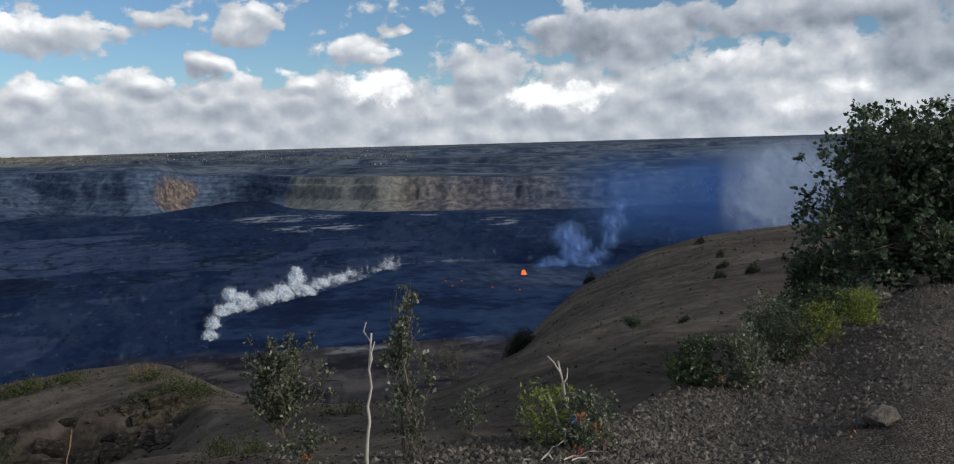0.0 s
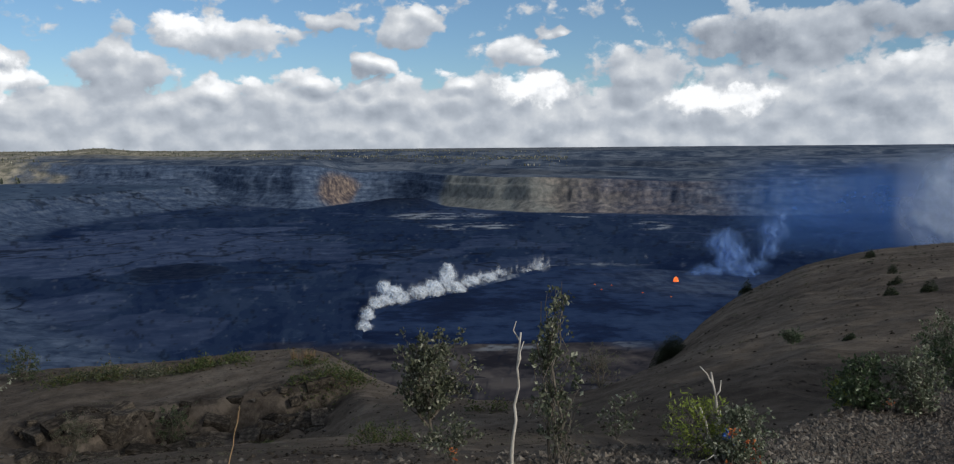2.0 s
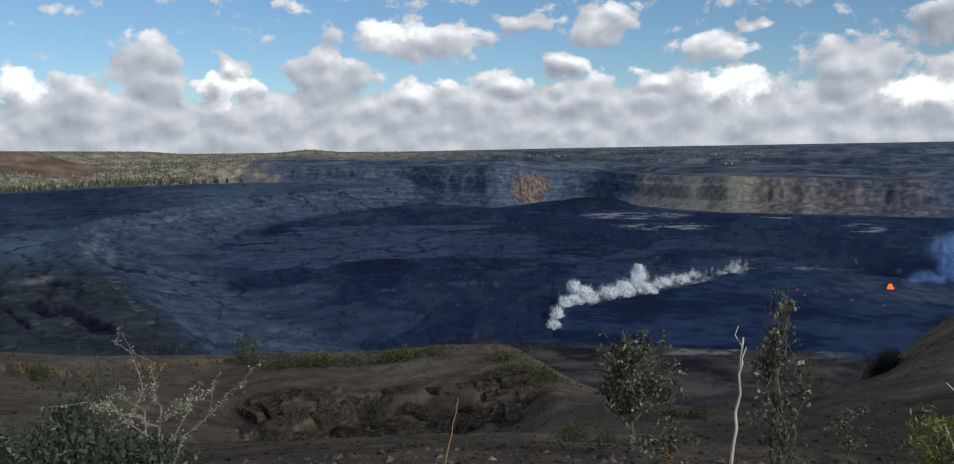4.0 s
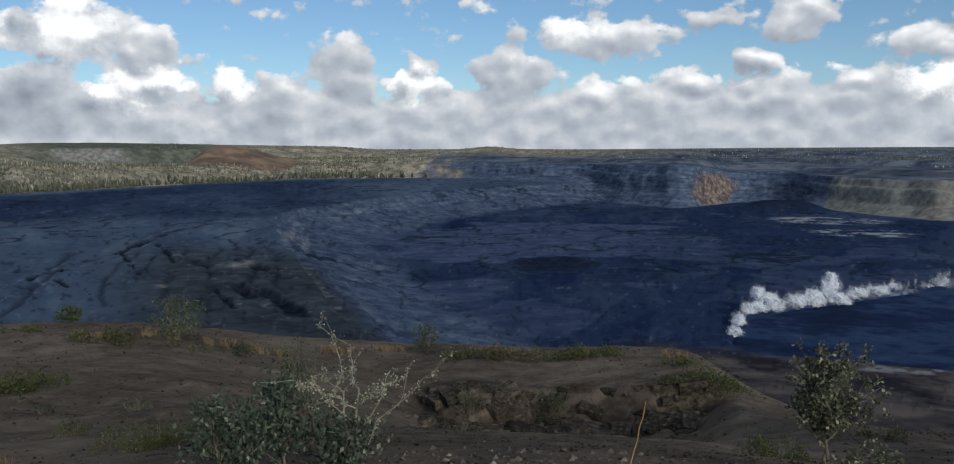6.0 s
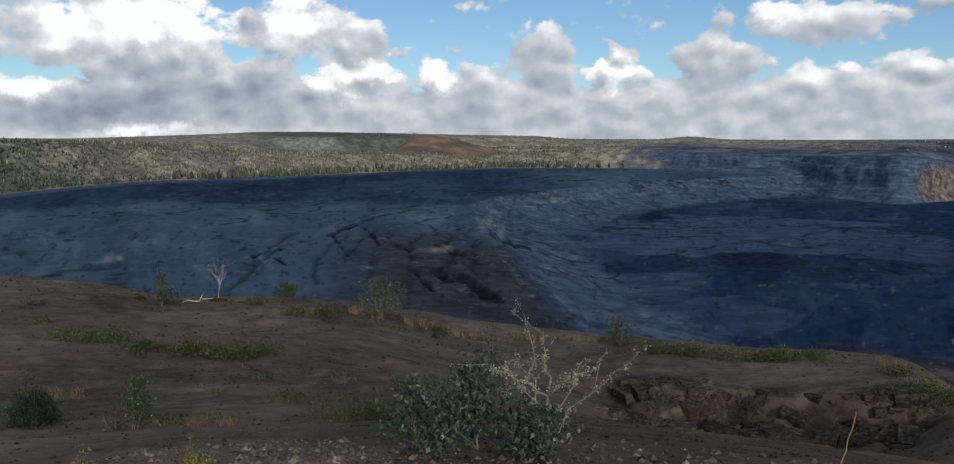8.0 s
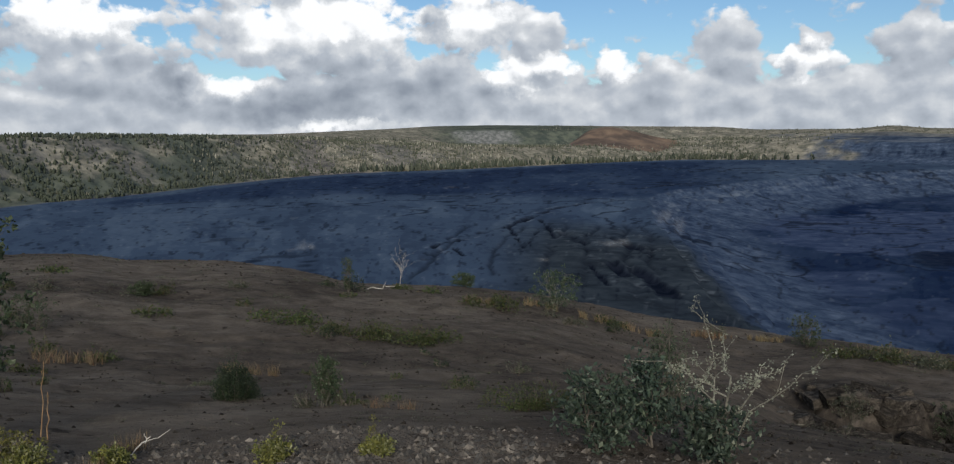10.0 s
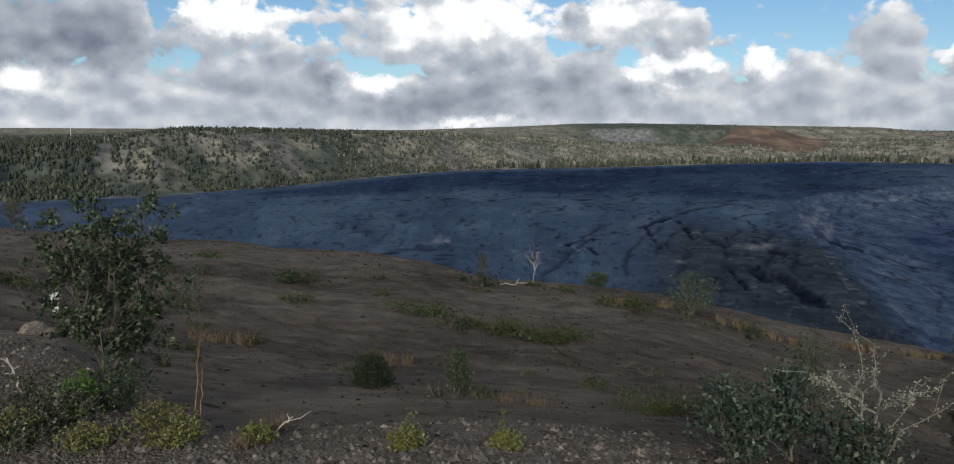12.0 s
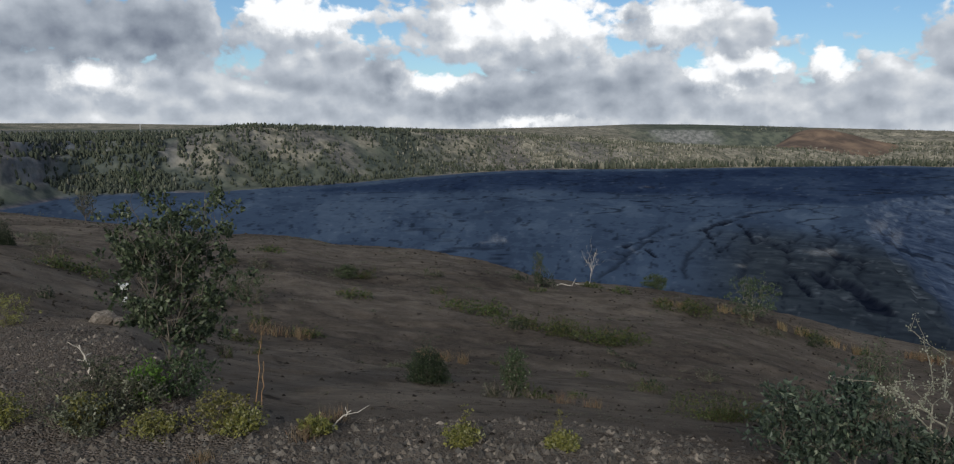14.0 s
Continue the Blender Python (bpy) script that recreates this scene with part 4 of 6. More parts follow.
def woody(name, az, r, w, h, seed, label, leaf="ohia", low=0.3, stems=2, limbs=12, twigs=5, tuft=10, size=0.03, shape=shape_round, bark=BARK, group="shrubs on the rim",
          category="shrub", wide=0.6, bare=0.0, thick=1.0):
    """A shrub or small tree: crooked stems, limbs, twigs with tufts of leaves."""
    rng = np.random.default_rng(seed)
    ob = thing(name, az, r, label, category, group)
    trunk, wood, crown = Bag(), Bag(), Bag()
    lines = []
    for k in range(stems):
        a = rng.uniform(0, 6.28)
        top = np.array((math.cos(a) * w * 0.22, math.sin(a) * w * 0.22, h * rng.uniform(0.7, 0.97))) if stems > 1 else np.array((rng.normal() * w * 0.05, rng.normal() * w * 0.05, h * 0.93))
        line = bend(rng, (math.cos(a) * 0.02 * h, math.sin(a) * 0.02 * h, -0.05), top, 8, 0.05)
        lines.append(line)
        trunk.tube(line, np.linspace(0.019, 0.004, 8) * h * thick, 6)
    ends, ways = [], []
    for k in range(limbs):
        line = lines[k % stems]
        v = low + (1 - low) * (k + rng.uniform(0, 1)) / limbs
        reach = w / 2 * shape((v - low) / (1 - low)) * rng.uniform(0.55, 1.08)
        a = k * 2.4 + rng.uniform(-0.7, 0.7)
        end = np.array((math.cos(a) * reach, math.sin(a) * reach, h * min(1.0, v + 0.04)))
        i = int(np.clip(np.searchsorted(line[:, 2], end[2] * rng.uniform(0.45, 0.8)), 1, 7))
        limb = bend(rng, line[i - 1], end, 5, 0.10)
        wood.tube(limb, np.linspace(0.007, 0.0025, 5) * h * thick, 4)
        for _ in range(twigs):
            s = rng.uniform(0.35, 1.0)
            start = limb[min(3, int(s * 4))] * (1 - (s * 4) % 1) + limb[min(4, int(s * 4) + 1)] * ((s * 4) % 1)
            tip = start + rng.normal(size=3) * (w * 0.085, w * 0.085, h * 0.05) + (0, 0, 0.03 * h)
            wood.tube(bend(rng, start, tip, 3, 0.1), np.linspace(0.0024, 0.0012, 3) * h * thick, 3)
            if rng.uniform() > bare:
                ends.append(tip)
                ways.append(tip - start)
    ends, ways = np.array(ends), np.array(ways)
    ways = ways / np.linalg.norm(ways, axis=1)[:, None]
    at = np.repeat(ends, tuft, 0)
    way = np.repeat(ways, tuft, 0) * 0.4 + rng.normal(size=(len(at), 3)) * 0.7 + (0, 0, 0.35)
    at = at + rng.normal(size=at.shape) * size * 0.55
    crown.leaves(at, way, size, rng, wide)
    part("trunk", trunk, bark, ob, smooth=True)
    part("branchwork", wood, bark, ob, smooth=True)
    part("foliage", crown, LEAF[leaf], ob)
    return ob


def mound(name, az, r, w, h, seed, label, leaf="cover", deep=0.8, size=0.03, dense=1.0, category="ground cover", group="plants on the ash", full=False, wide=0.45):
    """A low patch or a round bush of many small leaves, over the ground as it lies."""
    rng = np.random.default_rng(seed)
    ob = thing(name, az, r, label, category, group)
    base, head = ob.location, radians(az)
    lobes = max(5, int(5 + w * 5)) if not full else 6
    cx, cy = rng.uniform(-0.36, 0.36, lobes) * w, rng.uniform(-0.36, 0.36, lobes) * w * deep
    rad = rng.uniform(0.08, 0.24, lobes) * w if not full else rng.uniform(0.28, 0.42, lobes) * w
    if full:
        cx, cy = cx * 0.45, cy * 0.45
    tall = rng.uniform(0.35, 1.25, lobes) * h
    n = int(np.clip(dense * 1.9 * w * w * deep / size ** 2 * (1 + 1.5 * h / w), 60, 9000))
    k = rng.integers(0, lobes, n)
    d, a = np.sqrt(rng.uniform(0, 1, n)), rng.uniform(0, 6.28, n)
    u, v = cx[k] + rad[k] * d * np.cos(a), cy[k] + rad[k] * d * np.sin(a) * deep
    lift = tall[k] * np.sqrt(np.clip(1 - d * d, 0, 1)) * (rng.uniform(0, 1, n) ** 0.45) * (1 + 0.35 * rng.normal(size=n) * (rng.uniform(0, 1, n) < 0.25))
    x, y = u * math.cos(head) - v * math.sin(head), u * math.sin(head) + v * math.cos(head)
    z = soil_under(base, x, y)
    at = np.stack([x, y, z + np.maximum(lift, 0.2 * size)], 1)
    way = np.stack([np.cos(a) * d, np.sin(a) * d, 0.5 + 0 * d], 1) + rng.normal(size=(n, 3)) * 0.6
    bag, wood = Bag(), Bag()
    bag.leaves(at, way, size, rng, wide)
    for i in range(0, min(n, 40)):
        wood.tube([(x[i] * 0.6, y[i] * 0.6, z[i] - 0.03), (x[i] * 0.85, y[i] * 0.85, z[i] + lift[i] * 0.5), (x[i], y[i], z[i] + lift[i])], [0.006, 0.004, 0.002], 3)
    tagged(part("brushwood", wood, BARK, ob), kind="stuff")
    part("foliage", bag, LEAF[leaf], ob)
    return ob


def tuft(name, az, r, w, h, seed, label, leaf="dry", blades=160, deep=0.6, group="dry grass tufts"):
    """Upright grass blades in a loose patch."""
    rng = np.random.default_rng(seed)
    ob = thing(name, az, r, label, "grass", group)
    head = radians(az)
    centres = rng.uniform(-0.5, 0.5, (max(1, int(w / 0.06)), 2)) * (w, w * deep)
    c = centres[rng.integers(0, len(centres), blades)]
    u, v = c[:, 0] + rng.normal(size=blades) * 0.035, c[:, 1] + rng.normal(size=blades) * 0.035
    x, y = u * math.cos(head) - v * math.sin(head), u * math.sin(head) + v * math.cos(head)
    z = soil_under(ob.location, x, y)
    foot = np.stack([x, y, z - 0.01], 1)
    tall = h * rng.uniform(0.25, 0.85, blades)
    lean = rng.normal(size=(blades, 2)) * 0.28
    tip = foot + np.stack([lean[:, 0] * tall, lean[:, 1] * tall, tall], 1)
    mid = foot + (tip - foot) * 0.55 + np.stack([-lean[:, 0] * tall * 0.1, -lean[:, 1] * tall * 0.1, 0 * tall], 1)
    t = max(0.0016, r * 0.00022)
    side = np.stack([np.cos(rng.uniform(0, 6.28, blades)), np.sin(rng.uniform(0, 6.28, blades)), 0 * tall], 1) * t
    bag = Bag()
    bag.add(np.stack([foot - side, foot + side, mid + side * 0.8, mid - side * 0.8, tip], 1).reshape(-1, 3),
            [q for i in range(0, blades * 5, 5) for q in ((i, i + 1, i + 2, i + 3), (i + 3, i + 2, i + 4))])
    tagged(part("blade_mass", bag, LEAF[leaf], ob), kind="stuff")
    return ob


def bare_tree(name, az, r, w, h, seed, label, bark=PALE, forks=5, lichen=0, category="dead tree", thick=1.0, group="", low=0.25):
    """A dead, leafless little tree; lichen: tufts along its branches."""
    rng = np.random.default_rng(seed)
    ob = thing(name, az, r, label, category, group)
    trunk, wood, moss = Bag(), Bag(), Bag()
    line = bend(rng, (0, 0, -0.05), (w * 0.06, 0, h * 0.6), 6, 0.05)
    trunk.tube(line, np.linspace(0.022, 0.010, 6) * h * thick, 7)
    spots = []
    for k in range(forks):
        a = k * 2.39 + rng.uniform(-0.4, 0.4)
        reach = w / 2 * rng.uniform(0.55, 1.0)
        end = np.array((math.cos(a) * reach, math.sin(a) * reach, h * rng.uniform(0.62, 1.0)))
        i = int(np.clip(1 + (low + (1 - low) * k / forks) * 5, 1, 5))
        limb = bend(rng, line[i], end, 7, 0.07)
        wood.tube(limb, np.linspace(0.012, 0.004, 7) * h * thick, 5)
        spots += [limb[j] * (1 - s) + limb[j + 1] * s for j in range(1, 6) for s in (0.0, 0.33, 0.66)]
        for _ in range(3):
            j = int(rng.integers(2, 7))
            tip = limb[j] + (end - limb[0]) * rng.uniform(0.12, 0.35) + rng.normal(size=3) * 0.10 * h
            twig = bend(rng, limb[j], tip, 4, 0.14)
            wood.tube(twig, np.linspace(0.0055, 0.002, 4) * h * thick, 4)
            spots += [twig[1], twig[2], twig[3]]
    part("trunk", trunk, bark, ob, smooth=True)
    part("branchwork", wood, bark, ob, smooth=True)
    if lichen:
        at = np.repeat(np.array(spots), lichen, 0)
        at = at + rng.normal(size=at.shape) * 0.010
        moss.leaves(at, rng.normal(size=at.shape), 0.012, rng, 0.8)
        part("lichen", moss, LEAF["lichen"], ob, "pale grey-green lichen tufts")
    return ob


OHIA = "open ohia shrub with small rounded grey-green leaves on ash"
COVER = "low green creeping shrub patch on brown ash"
ROUND = "dense dark green rounded bush on bare ash"
TUFTED = "tuft of dry orange-brown grass on ash"
YELLOW = "low shrub with yellow-green leaves among cinders"
TWIGGY = "sparse twiggy dark shrub on the ash"
THICKET = "leafy green-grey shrub on the cinder bank"

woody("ohia_shrub", -4.3, 8.8, 0.86, 1.18, 1, "young ohia tree with olive leaves on the ash slope", low=0.40, stems=2, limbs=34, twigs=8, tuft=14, size=0.042, group="", wide=0.75)
woody("ohia_shrub", -13.8, 4.6, 0.30, 1.0, 2, "tall thin ohia sapling with sparse upright leafy twigs", low=0.14, stems=3, limbs=22, twigs=5, tuft=10, size=0.028, wide=0.75, thick=0.5, shape=shape_spire, group="")
woody("ohia_shrub", -18.15, 4.88, 0.34, 0.32, 3, "small open ohia seedling with round leaf clusters", low=0.45, stems=1, limbs=9, twigs=3, tuft=9, size=0.026, group="ohia seedlings")
woody("ohia_shrub", -6.7, 4.56, 0.34, 0.24, 4, "low ohia seedling with orange-tipped leaf clusters", low=0.25, stems=2, limbs=14, twigs=4, tuft=10, size=0.026, group="ohia seedlings")
woody("ohia_shrub", -19.85, 9.9, 0.2, 0.24, 5, "small open ohia seedling with round leaf clusters", low=0.4, stems=1, limbs=6, twigs=3, tuft=8, size=0.03, group="ohia seedlings")
woody("ohia_shrub", -14.7, 4.55, 0.3, 0.34, 6, TWIGGY, leaf="twiggy", low=0.1, stems=3, limbs=16, twigs=5, tuft=4, size=0.02, bare=0.3)
woody("twiggy_shrub", -14.8, 23.8, 1.6, 1.15, 7, TWIGGY, leaf="twiggy", low=0.15, stems=4, limbs=26, twigs=8, tuft=6, size=0.05, bare=0.2)
woody("ohia_shrub", -25.9, 4.85, 0.42, 0.31, 8, "dense little ohia shrub with pale and orange leaves", low=0.1, stems=4, limbs=34, twigs=7, tuft=11, size=0.022, group="", leaf="ohia")

# the big tree on the cinder bank and the thicket at its foot
woody("ohia_tree", -45.3, 13.2, 3.5, 2.3, 10, "broad dense dark-green ohia tree on the cinder bank", leaf="dark", low=0.12, stems=5, limbs=130, twigs=20, tuft=15, size=0.08, category="tree", group="", shape=shape_cone, wide=0.7, thick=0.8)
woody("ohia_tree", -38.9, 14.2, 1.3, 1.35, 11, "smaller dark-green ohia beside the big tree", leaf="dark", low=0.1, stems=3, limbs=44, twigs=12, tuft=11, size=0.06, category="tree", group="", wide=0.7, thick=0.8)
woody("ohia_tree", -50.5, 14.0, 3.4, 2.25, 12, "broad dense dark-green ohia tree on the cinder bank", leaf="dark", low=0.1, stems=4, limbs=60, twigs=14, tuft=11, size=0.07, category="tree", group="", wide=0.7, thick=0.8)
for k, (az, r, w, h) in enumerate(((-32.5, 7.1, 0.55, 0.40), (-34.95, 7.2, 0.55, 0.46), (-37.5, 8.3, 0.66, 0.56), (-36.3, 10.5, 0.66, 0.62), (-39.6, 10.6, 0.7, 0.42), (-41.4, 10.8, 0.6, 0.3))):
    woody("thicket_shrub", az, r, w, h, 20 + k, THICKET, leaf="ohia" if k % 2 else "tall", low=0.05, stems=4, limbs=26, twigs=8, tuft=10, size=0.032, group="thicket on the bank")
for k, (az, r, w, h) in enumerate(((-39.4, 9.0, 0.5, 0.40), (-41.75, 9.6, 0.42, 0.36), (-31.6, 7.4, 0.3, 0.2))):
    woody("yellow_shrub", az, r, w, h, 30 + k, "bright yellow-green leafy shrub on the cinder bank", leaf="fern", low=0.05, stems=5, limbs=22, twigs=6, tuft=10, size=0.045, wide=0.3, group="thicket on the bank")
woody("fern_shrub", -23.3, 4.85, 0.40, 0.36, 34, "yellow-green leafy shrub with upright narrow leaves", leaf="fern", low=0.1, stems=5, limbs=30, twigs=5, tuft=7, size=0.034, wide=0.24, group="")

# bushes on the far spur and the rim
for k, (az, r, w, h) in enumerate(((-18.9, 42.9, 1.72, 1.18), (-23.7, 80.4, 1.17, 1.05), (-31.0, 84.9, 0.98, 0.67), (-32.4, 50.6, 0.51, 0.48), (-32.6, 41.6, 0.60, 0.36), (-32.4, 35.5, 0.62, 0.33), (-34.5, 34.2, 0.59, 0.42), (-30.4, 20.7, 0.27, 0.15), (60.7, 8.7, 0.58, 0.39), (86.5, 28.9, 0.75, 0.75))):
    mound("round_bush", az, r, w, h, 40 + k, ROUND, leaf="bush", size=max(0.022, r * 0.0016), dense=3.0, deep=1.0, category="bush", group="round bushes", full=True)
woody("stemmed_bush", -27.1, 20.0, 0.5, 0.44, 51, "dark round-crowned bush on a bare stem", leaf="dark", low=0.5, stems=1, limbs=20, twigs=7, tuft=9, size=0.04)
for k, (az, r, w, h) in enumerate(((22.5, 37.4, 1.66, 1.27), (14.0, 25.2, 1.35, 1.05), (45.0, 48.3, 1.48, 0.77), (54.5, 8.6, 0.31, 0.43), (66.0, 33.0, 1.06, 0.48), (72.8, 23.8, 1.57, 0.80), (54.5, 7.2, 0.26, 0.42))):
    woody("leafy_bush", az, r, w, h, 60 + k, "leafy green bush growing on the ash slope", leaf="tall", low=0.06, stems=4, limbs=28, twigs=7, tuft=9, size=max(0.02, r * 0.0018), group="leafy bushes")
woody("twiggy_shrub", 38.8, 35.8, 2.3, 1.8, 70, "open twiggy shrub with pale bare branches", leaf="tall", low=0.1, stems=4, limbs=34, twigs=8, tuft=10, size=0.075, bare=0.15, thick=0.5, bark=LICHEN_BARK)
woody("twiggy_shrub", 84.2, 24.9, 1.3, 0.85, 71, TWIGGY, leaf="twiggy", low=0.2, stems=3, limbs=20, twigs=6, tuft=7, size=0.04, bare=0.2)
woody("twiggy_shrub", 84.4, 5.5, 0.55, 0.34, 72, TWIGGY, leaf="twiggy", low=0.1, stems=5, limbs=20, twigs=7, tuft=4, size=0.018, bare=0.3)
woody("ohia_shrub", 52.9, 37.2, 0.8, 1.5, 73, OHIA, leaf="tall", low=0.1, stems=2, limbs=26, twigs=6, tuft=9, size=0.05, shape=shape_spire)
woody("ohia_shrub", 82.0, 77.6, 2.2, 2.5, 74, OHIA, leaf="twiggy", low=0.3, stems=2, limbs=26, twigs=6, tuft=8, size=0.11)
for k, (az, r, w, h) in enumerate(((19.75, 21.5, 0.95, 1.55),)):
    woody("slender_sapling", az, r, w, h, 76 + k, "slender sapling with a thin flat crown by the ledge", leaf="twiggy", low=0.58, stems=1, limbs=18, twigs=7, tuft=12, size=0.045, thick=0.6, group="")

# close shrubs: grey-leaved ones, the dark one and the lichened dead tree between them
woody("grey_shrub", 35.8, 4.45, 0.46, 0.40, 80, "grey-green leathery-leaved shrub with pale buds", leaf="grey", low=0.12, stems=4, limbs=21, twigs=7, tuft=10, size=0.037, group="grey shrubs", wide=0.6)
woody("grey_shrub", 32.4, 4.6, 0.34, 0.50, 81, "grey-green leathery-leaved shrub with pale buds", leaf="grey", low=0.15, stems=3, limbs=16, twigs=7, tuft=10, size=0.037, group="grey shrubs", wide=0.6)
woody("grey_shrub", 28.6, 4.35, 0.52, 0.32, 82, "low grey-green shrub around a dead trunk", leaf="grey", low=0.1, stems=4, limbs=16, twigs=7, tuft=10, size=0.037, group="grey shrubs", wide=0.6)
woody("dark_shrub", 31.2, 6.4, 0.42, 0.74, 83, "dark green fine-leaved upright shrub", leaf="dark", low=0.05, stems=5, limbs=40, twigs=8, tuft=12, size=0.02, group="", wide=0.3)
bare_tree("dead_shrub", 27.6, 4.4, 0.80, 0.76, 7, "dead pale shrub with crooked lichen-covered branches", bark=LICHEN_BARK, forks=7, lichen=7, category="dead shrub", thick=0.62)
bare_tree("dead_tree", 49.4, 42.9, 1.4, 2.2, 4, "dead bleached grey little tree on the rim", forks=7, thick=0.32)

# the sapling and low growth by the cinder bank
woody("ohia_sapling", 77.0, 6.0, 0.92, 1.36, 93, "ohia sapling with dark green leaves on a pale stem", leaf="dark", low=0.28, stems=3, limbs=26, twigs=13, tuft=19, size=0.036, wide=0.7, category="tree", group="", thick=0.55, shape=shape_vase)
for k, (az, r, w, h, leaf) in enumerate(((81.5, 5.7, 0.6, 0.30, "twiggy"), (77.1, 5.7, 0.5, 0.26, "tall"), (83.0, 5.3, 0.45, 0.2, "ohia"), (79.8, 5.5, 0.5, 0.22, "ohia"))):
    woody("low_shrub", az, r, w, h, 92 + k, "low mixed green shrub at a sapling's foot", leaf=leaf, low=0.05, stems=5, limbs=26, twigs=7, tuft=9, size=0.022)
woody("fern_shrub", 79.1, 5.6, 0.28, 0.24, 97, "bright green leafy plant at a sapling's foot", leaf="bright", low=0.05, stems=5, limbs=18, twigs=5, tuft=8, size=0.035, wide=0.35, group="")
for k, (az, r, w, h) in enumerate(((74.5, 4.9, 0.40, 0.26), (73.2, 4.75, 0.22, 0.16), (68.5, 4.7, 0.18, 0.11), (78.7, 4.95, 0.34, 0.14), (87.3, 5.7, 0.24, 0.22), (86.7, 9.6, 0.45, 0.40), (58.2, 4.4, 0.20, 0.12), (51.2, 4.35, 0.17, 0.09), (82.7, 5.3, 0.26, 0.28))):
    woody("yellow_shrub", az, r, w * 1.1, h * 0.78, 100 + k, YELLOW, leaf="yellow", low=0.05, stems=5, limbs=24, twigs=6, tuft=9, size=0.02, group="yellow shrubs")
woody("yellow_shrub", 58.0, 4.45, 0.05, 0.20, 111, "single upright sprig with small yellow-green leaves", leaf="yellow", low=0.3, stems=1, limbs=6, twigs=3, tuft=6, size=0.016, group="yellow shrubs")
woody("yellow_shrub", 51.4, 4.4, 0.04, 0.18, 112, "single upright sprig with small yellow-green leaves", leaf="yellow", low=0.3, stems=1, limbs=6, twigs=3, tuft=6, size=0.016, group="yellow shrubs")

# creeping patches
for k, (az, r, w, h) in enumerate((
        (5.3, 28.9, 1.42, 0.33), (3.6, 26.2, 3.14, 0.58), (-1.1, 7.9, 0.77, 0.22), (11.1, 32.5, 2.90, 0.49), (13.2, 33.0, 2.2, 0.40), (8.5, 22.0, 0.8, 0.22), (-7.1, 19.4, 0.97, 0.26), (19.3, 32.0, 3.1, 0.5), (40.4, 6.9, 1.00, 0.21), (52.8, 23.0, 2.79, 0.47), (48.0, 22.6, 2.57, 0.49), (43.1, 34.2, 2.76, 0.48), (57.5, 26.2, 2.33, 0.42), (47.5, 39.4, 1.33, 0.31), (49.4, 42.7, 1.54, 0.34), (53.0, 35.3, 0.79, 0.24))):
    mound("creeping_shrub", az, r, w, h, 120 + k, COVER, dense=0.8, size=max(0.024, r * 0.0034), group="creeping shrub patches")
for k, (az, r, w, h) in enumerate((
        (37.5, 32.8, 1.11, 0.28), (34.9, 35.6, 1.39, 0.32), (52.8, 7.3, 0.37, 0.13), (17.1, 32.5, 3.6, 0.5), (65.4, 26.7, 1.33, 0.31), (82.8, 22.1, 1.95, 0.32), (55.2, 7.1, 0.35, 0.14), (72.9, 14.7, 0.72, 0.17), (69.0, 17.0, 0.90, 0.16), (62.0, 13.0, 0.80, 0.12), (75.0, 22.0, 1.30, 0.24), (79.5, 32.0, 1.80, 0.30), (60.0, 36.0, 1.20, 0.24), (71.0, 45.0, 1.80, 0.32), (31.5, 36.0, 1.10, 0.24), (85.0, 38.0, 1.60, 0.30))):
    mound("creeping_shrub", az, r, w, h, 150 + k, COVER, dense=0.8, size=max(0.024, r * 0.0034), group="creeping shrub patches", leaf="cover" if k % 3 else "twiggy")

# small scattered plants on the open slope
sow = np.random.default_rng(77)
for k in range(44):
    az, r = sow.uniform(27, 86), sow.uniform(8, 40)
    w = sow.uniform(0.014, 0.036) * r
    mound("creeping_shrub", az, r, w, 0.5 * w, 300 + k, "small low green plant alone on brown ash", dense=0.8, size=max(0.02, r * 0.003), group="small plants on the slope", leaf=("cover", "bush", "twiggy")[k % 3])

# dry grass
for k, (az, r, w, h) in enumerate(((5.5, 30.8, 0.91, 0.50), (12.3, 33.3, 1.5, 0.55), (15.9, 33.5, 2.4, 0.5), (49.9, 6.9, 0.47, 0.16), (76.0, 4.4, 0.17, 0.10), (67.9, 5.1, 0.23, 0.16), (70.9, 16.6, 1.34, 0.37), (59.4, 15.4, 0.92, 0.34), (36.2, 36.0, 1.20, 0.50), (33.0, 36.0, 1.60, 0.50), (39.8, 36.0, 1.40, 0.50), (44.0, 35.0, 1.20, 0.40), (28.5, 38.0, 1.80, 0.45), (25.0, 39.0, 1.50, 0.45), (18.0, 34.0, 1.80, 0.5), (70.0, 4.6, 0.15, 0.12))):
    tuft("grass_tuft", az, r, w, h, 200 + k, TUFTED, blades=int(140 + 200 * w))


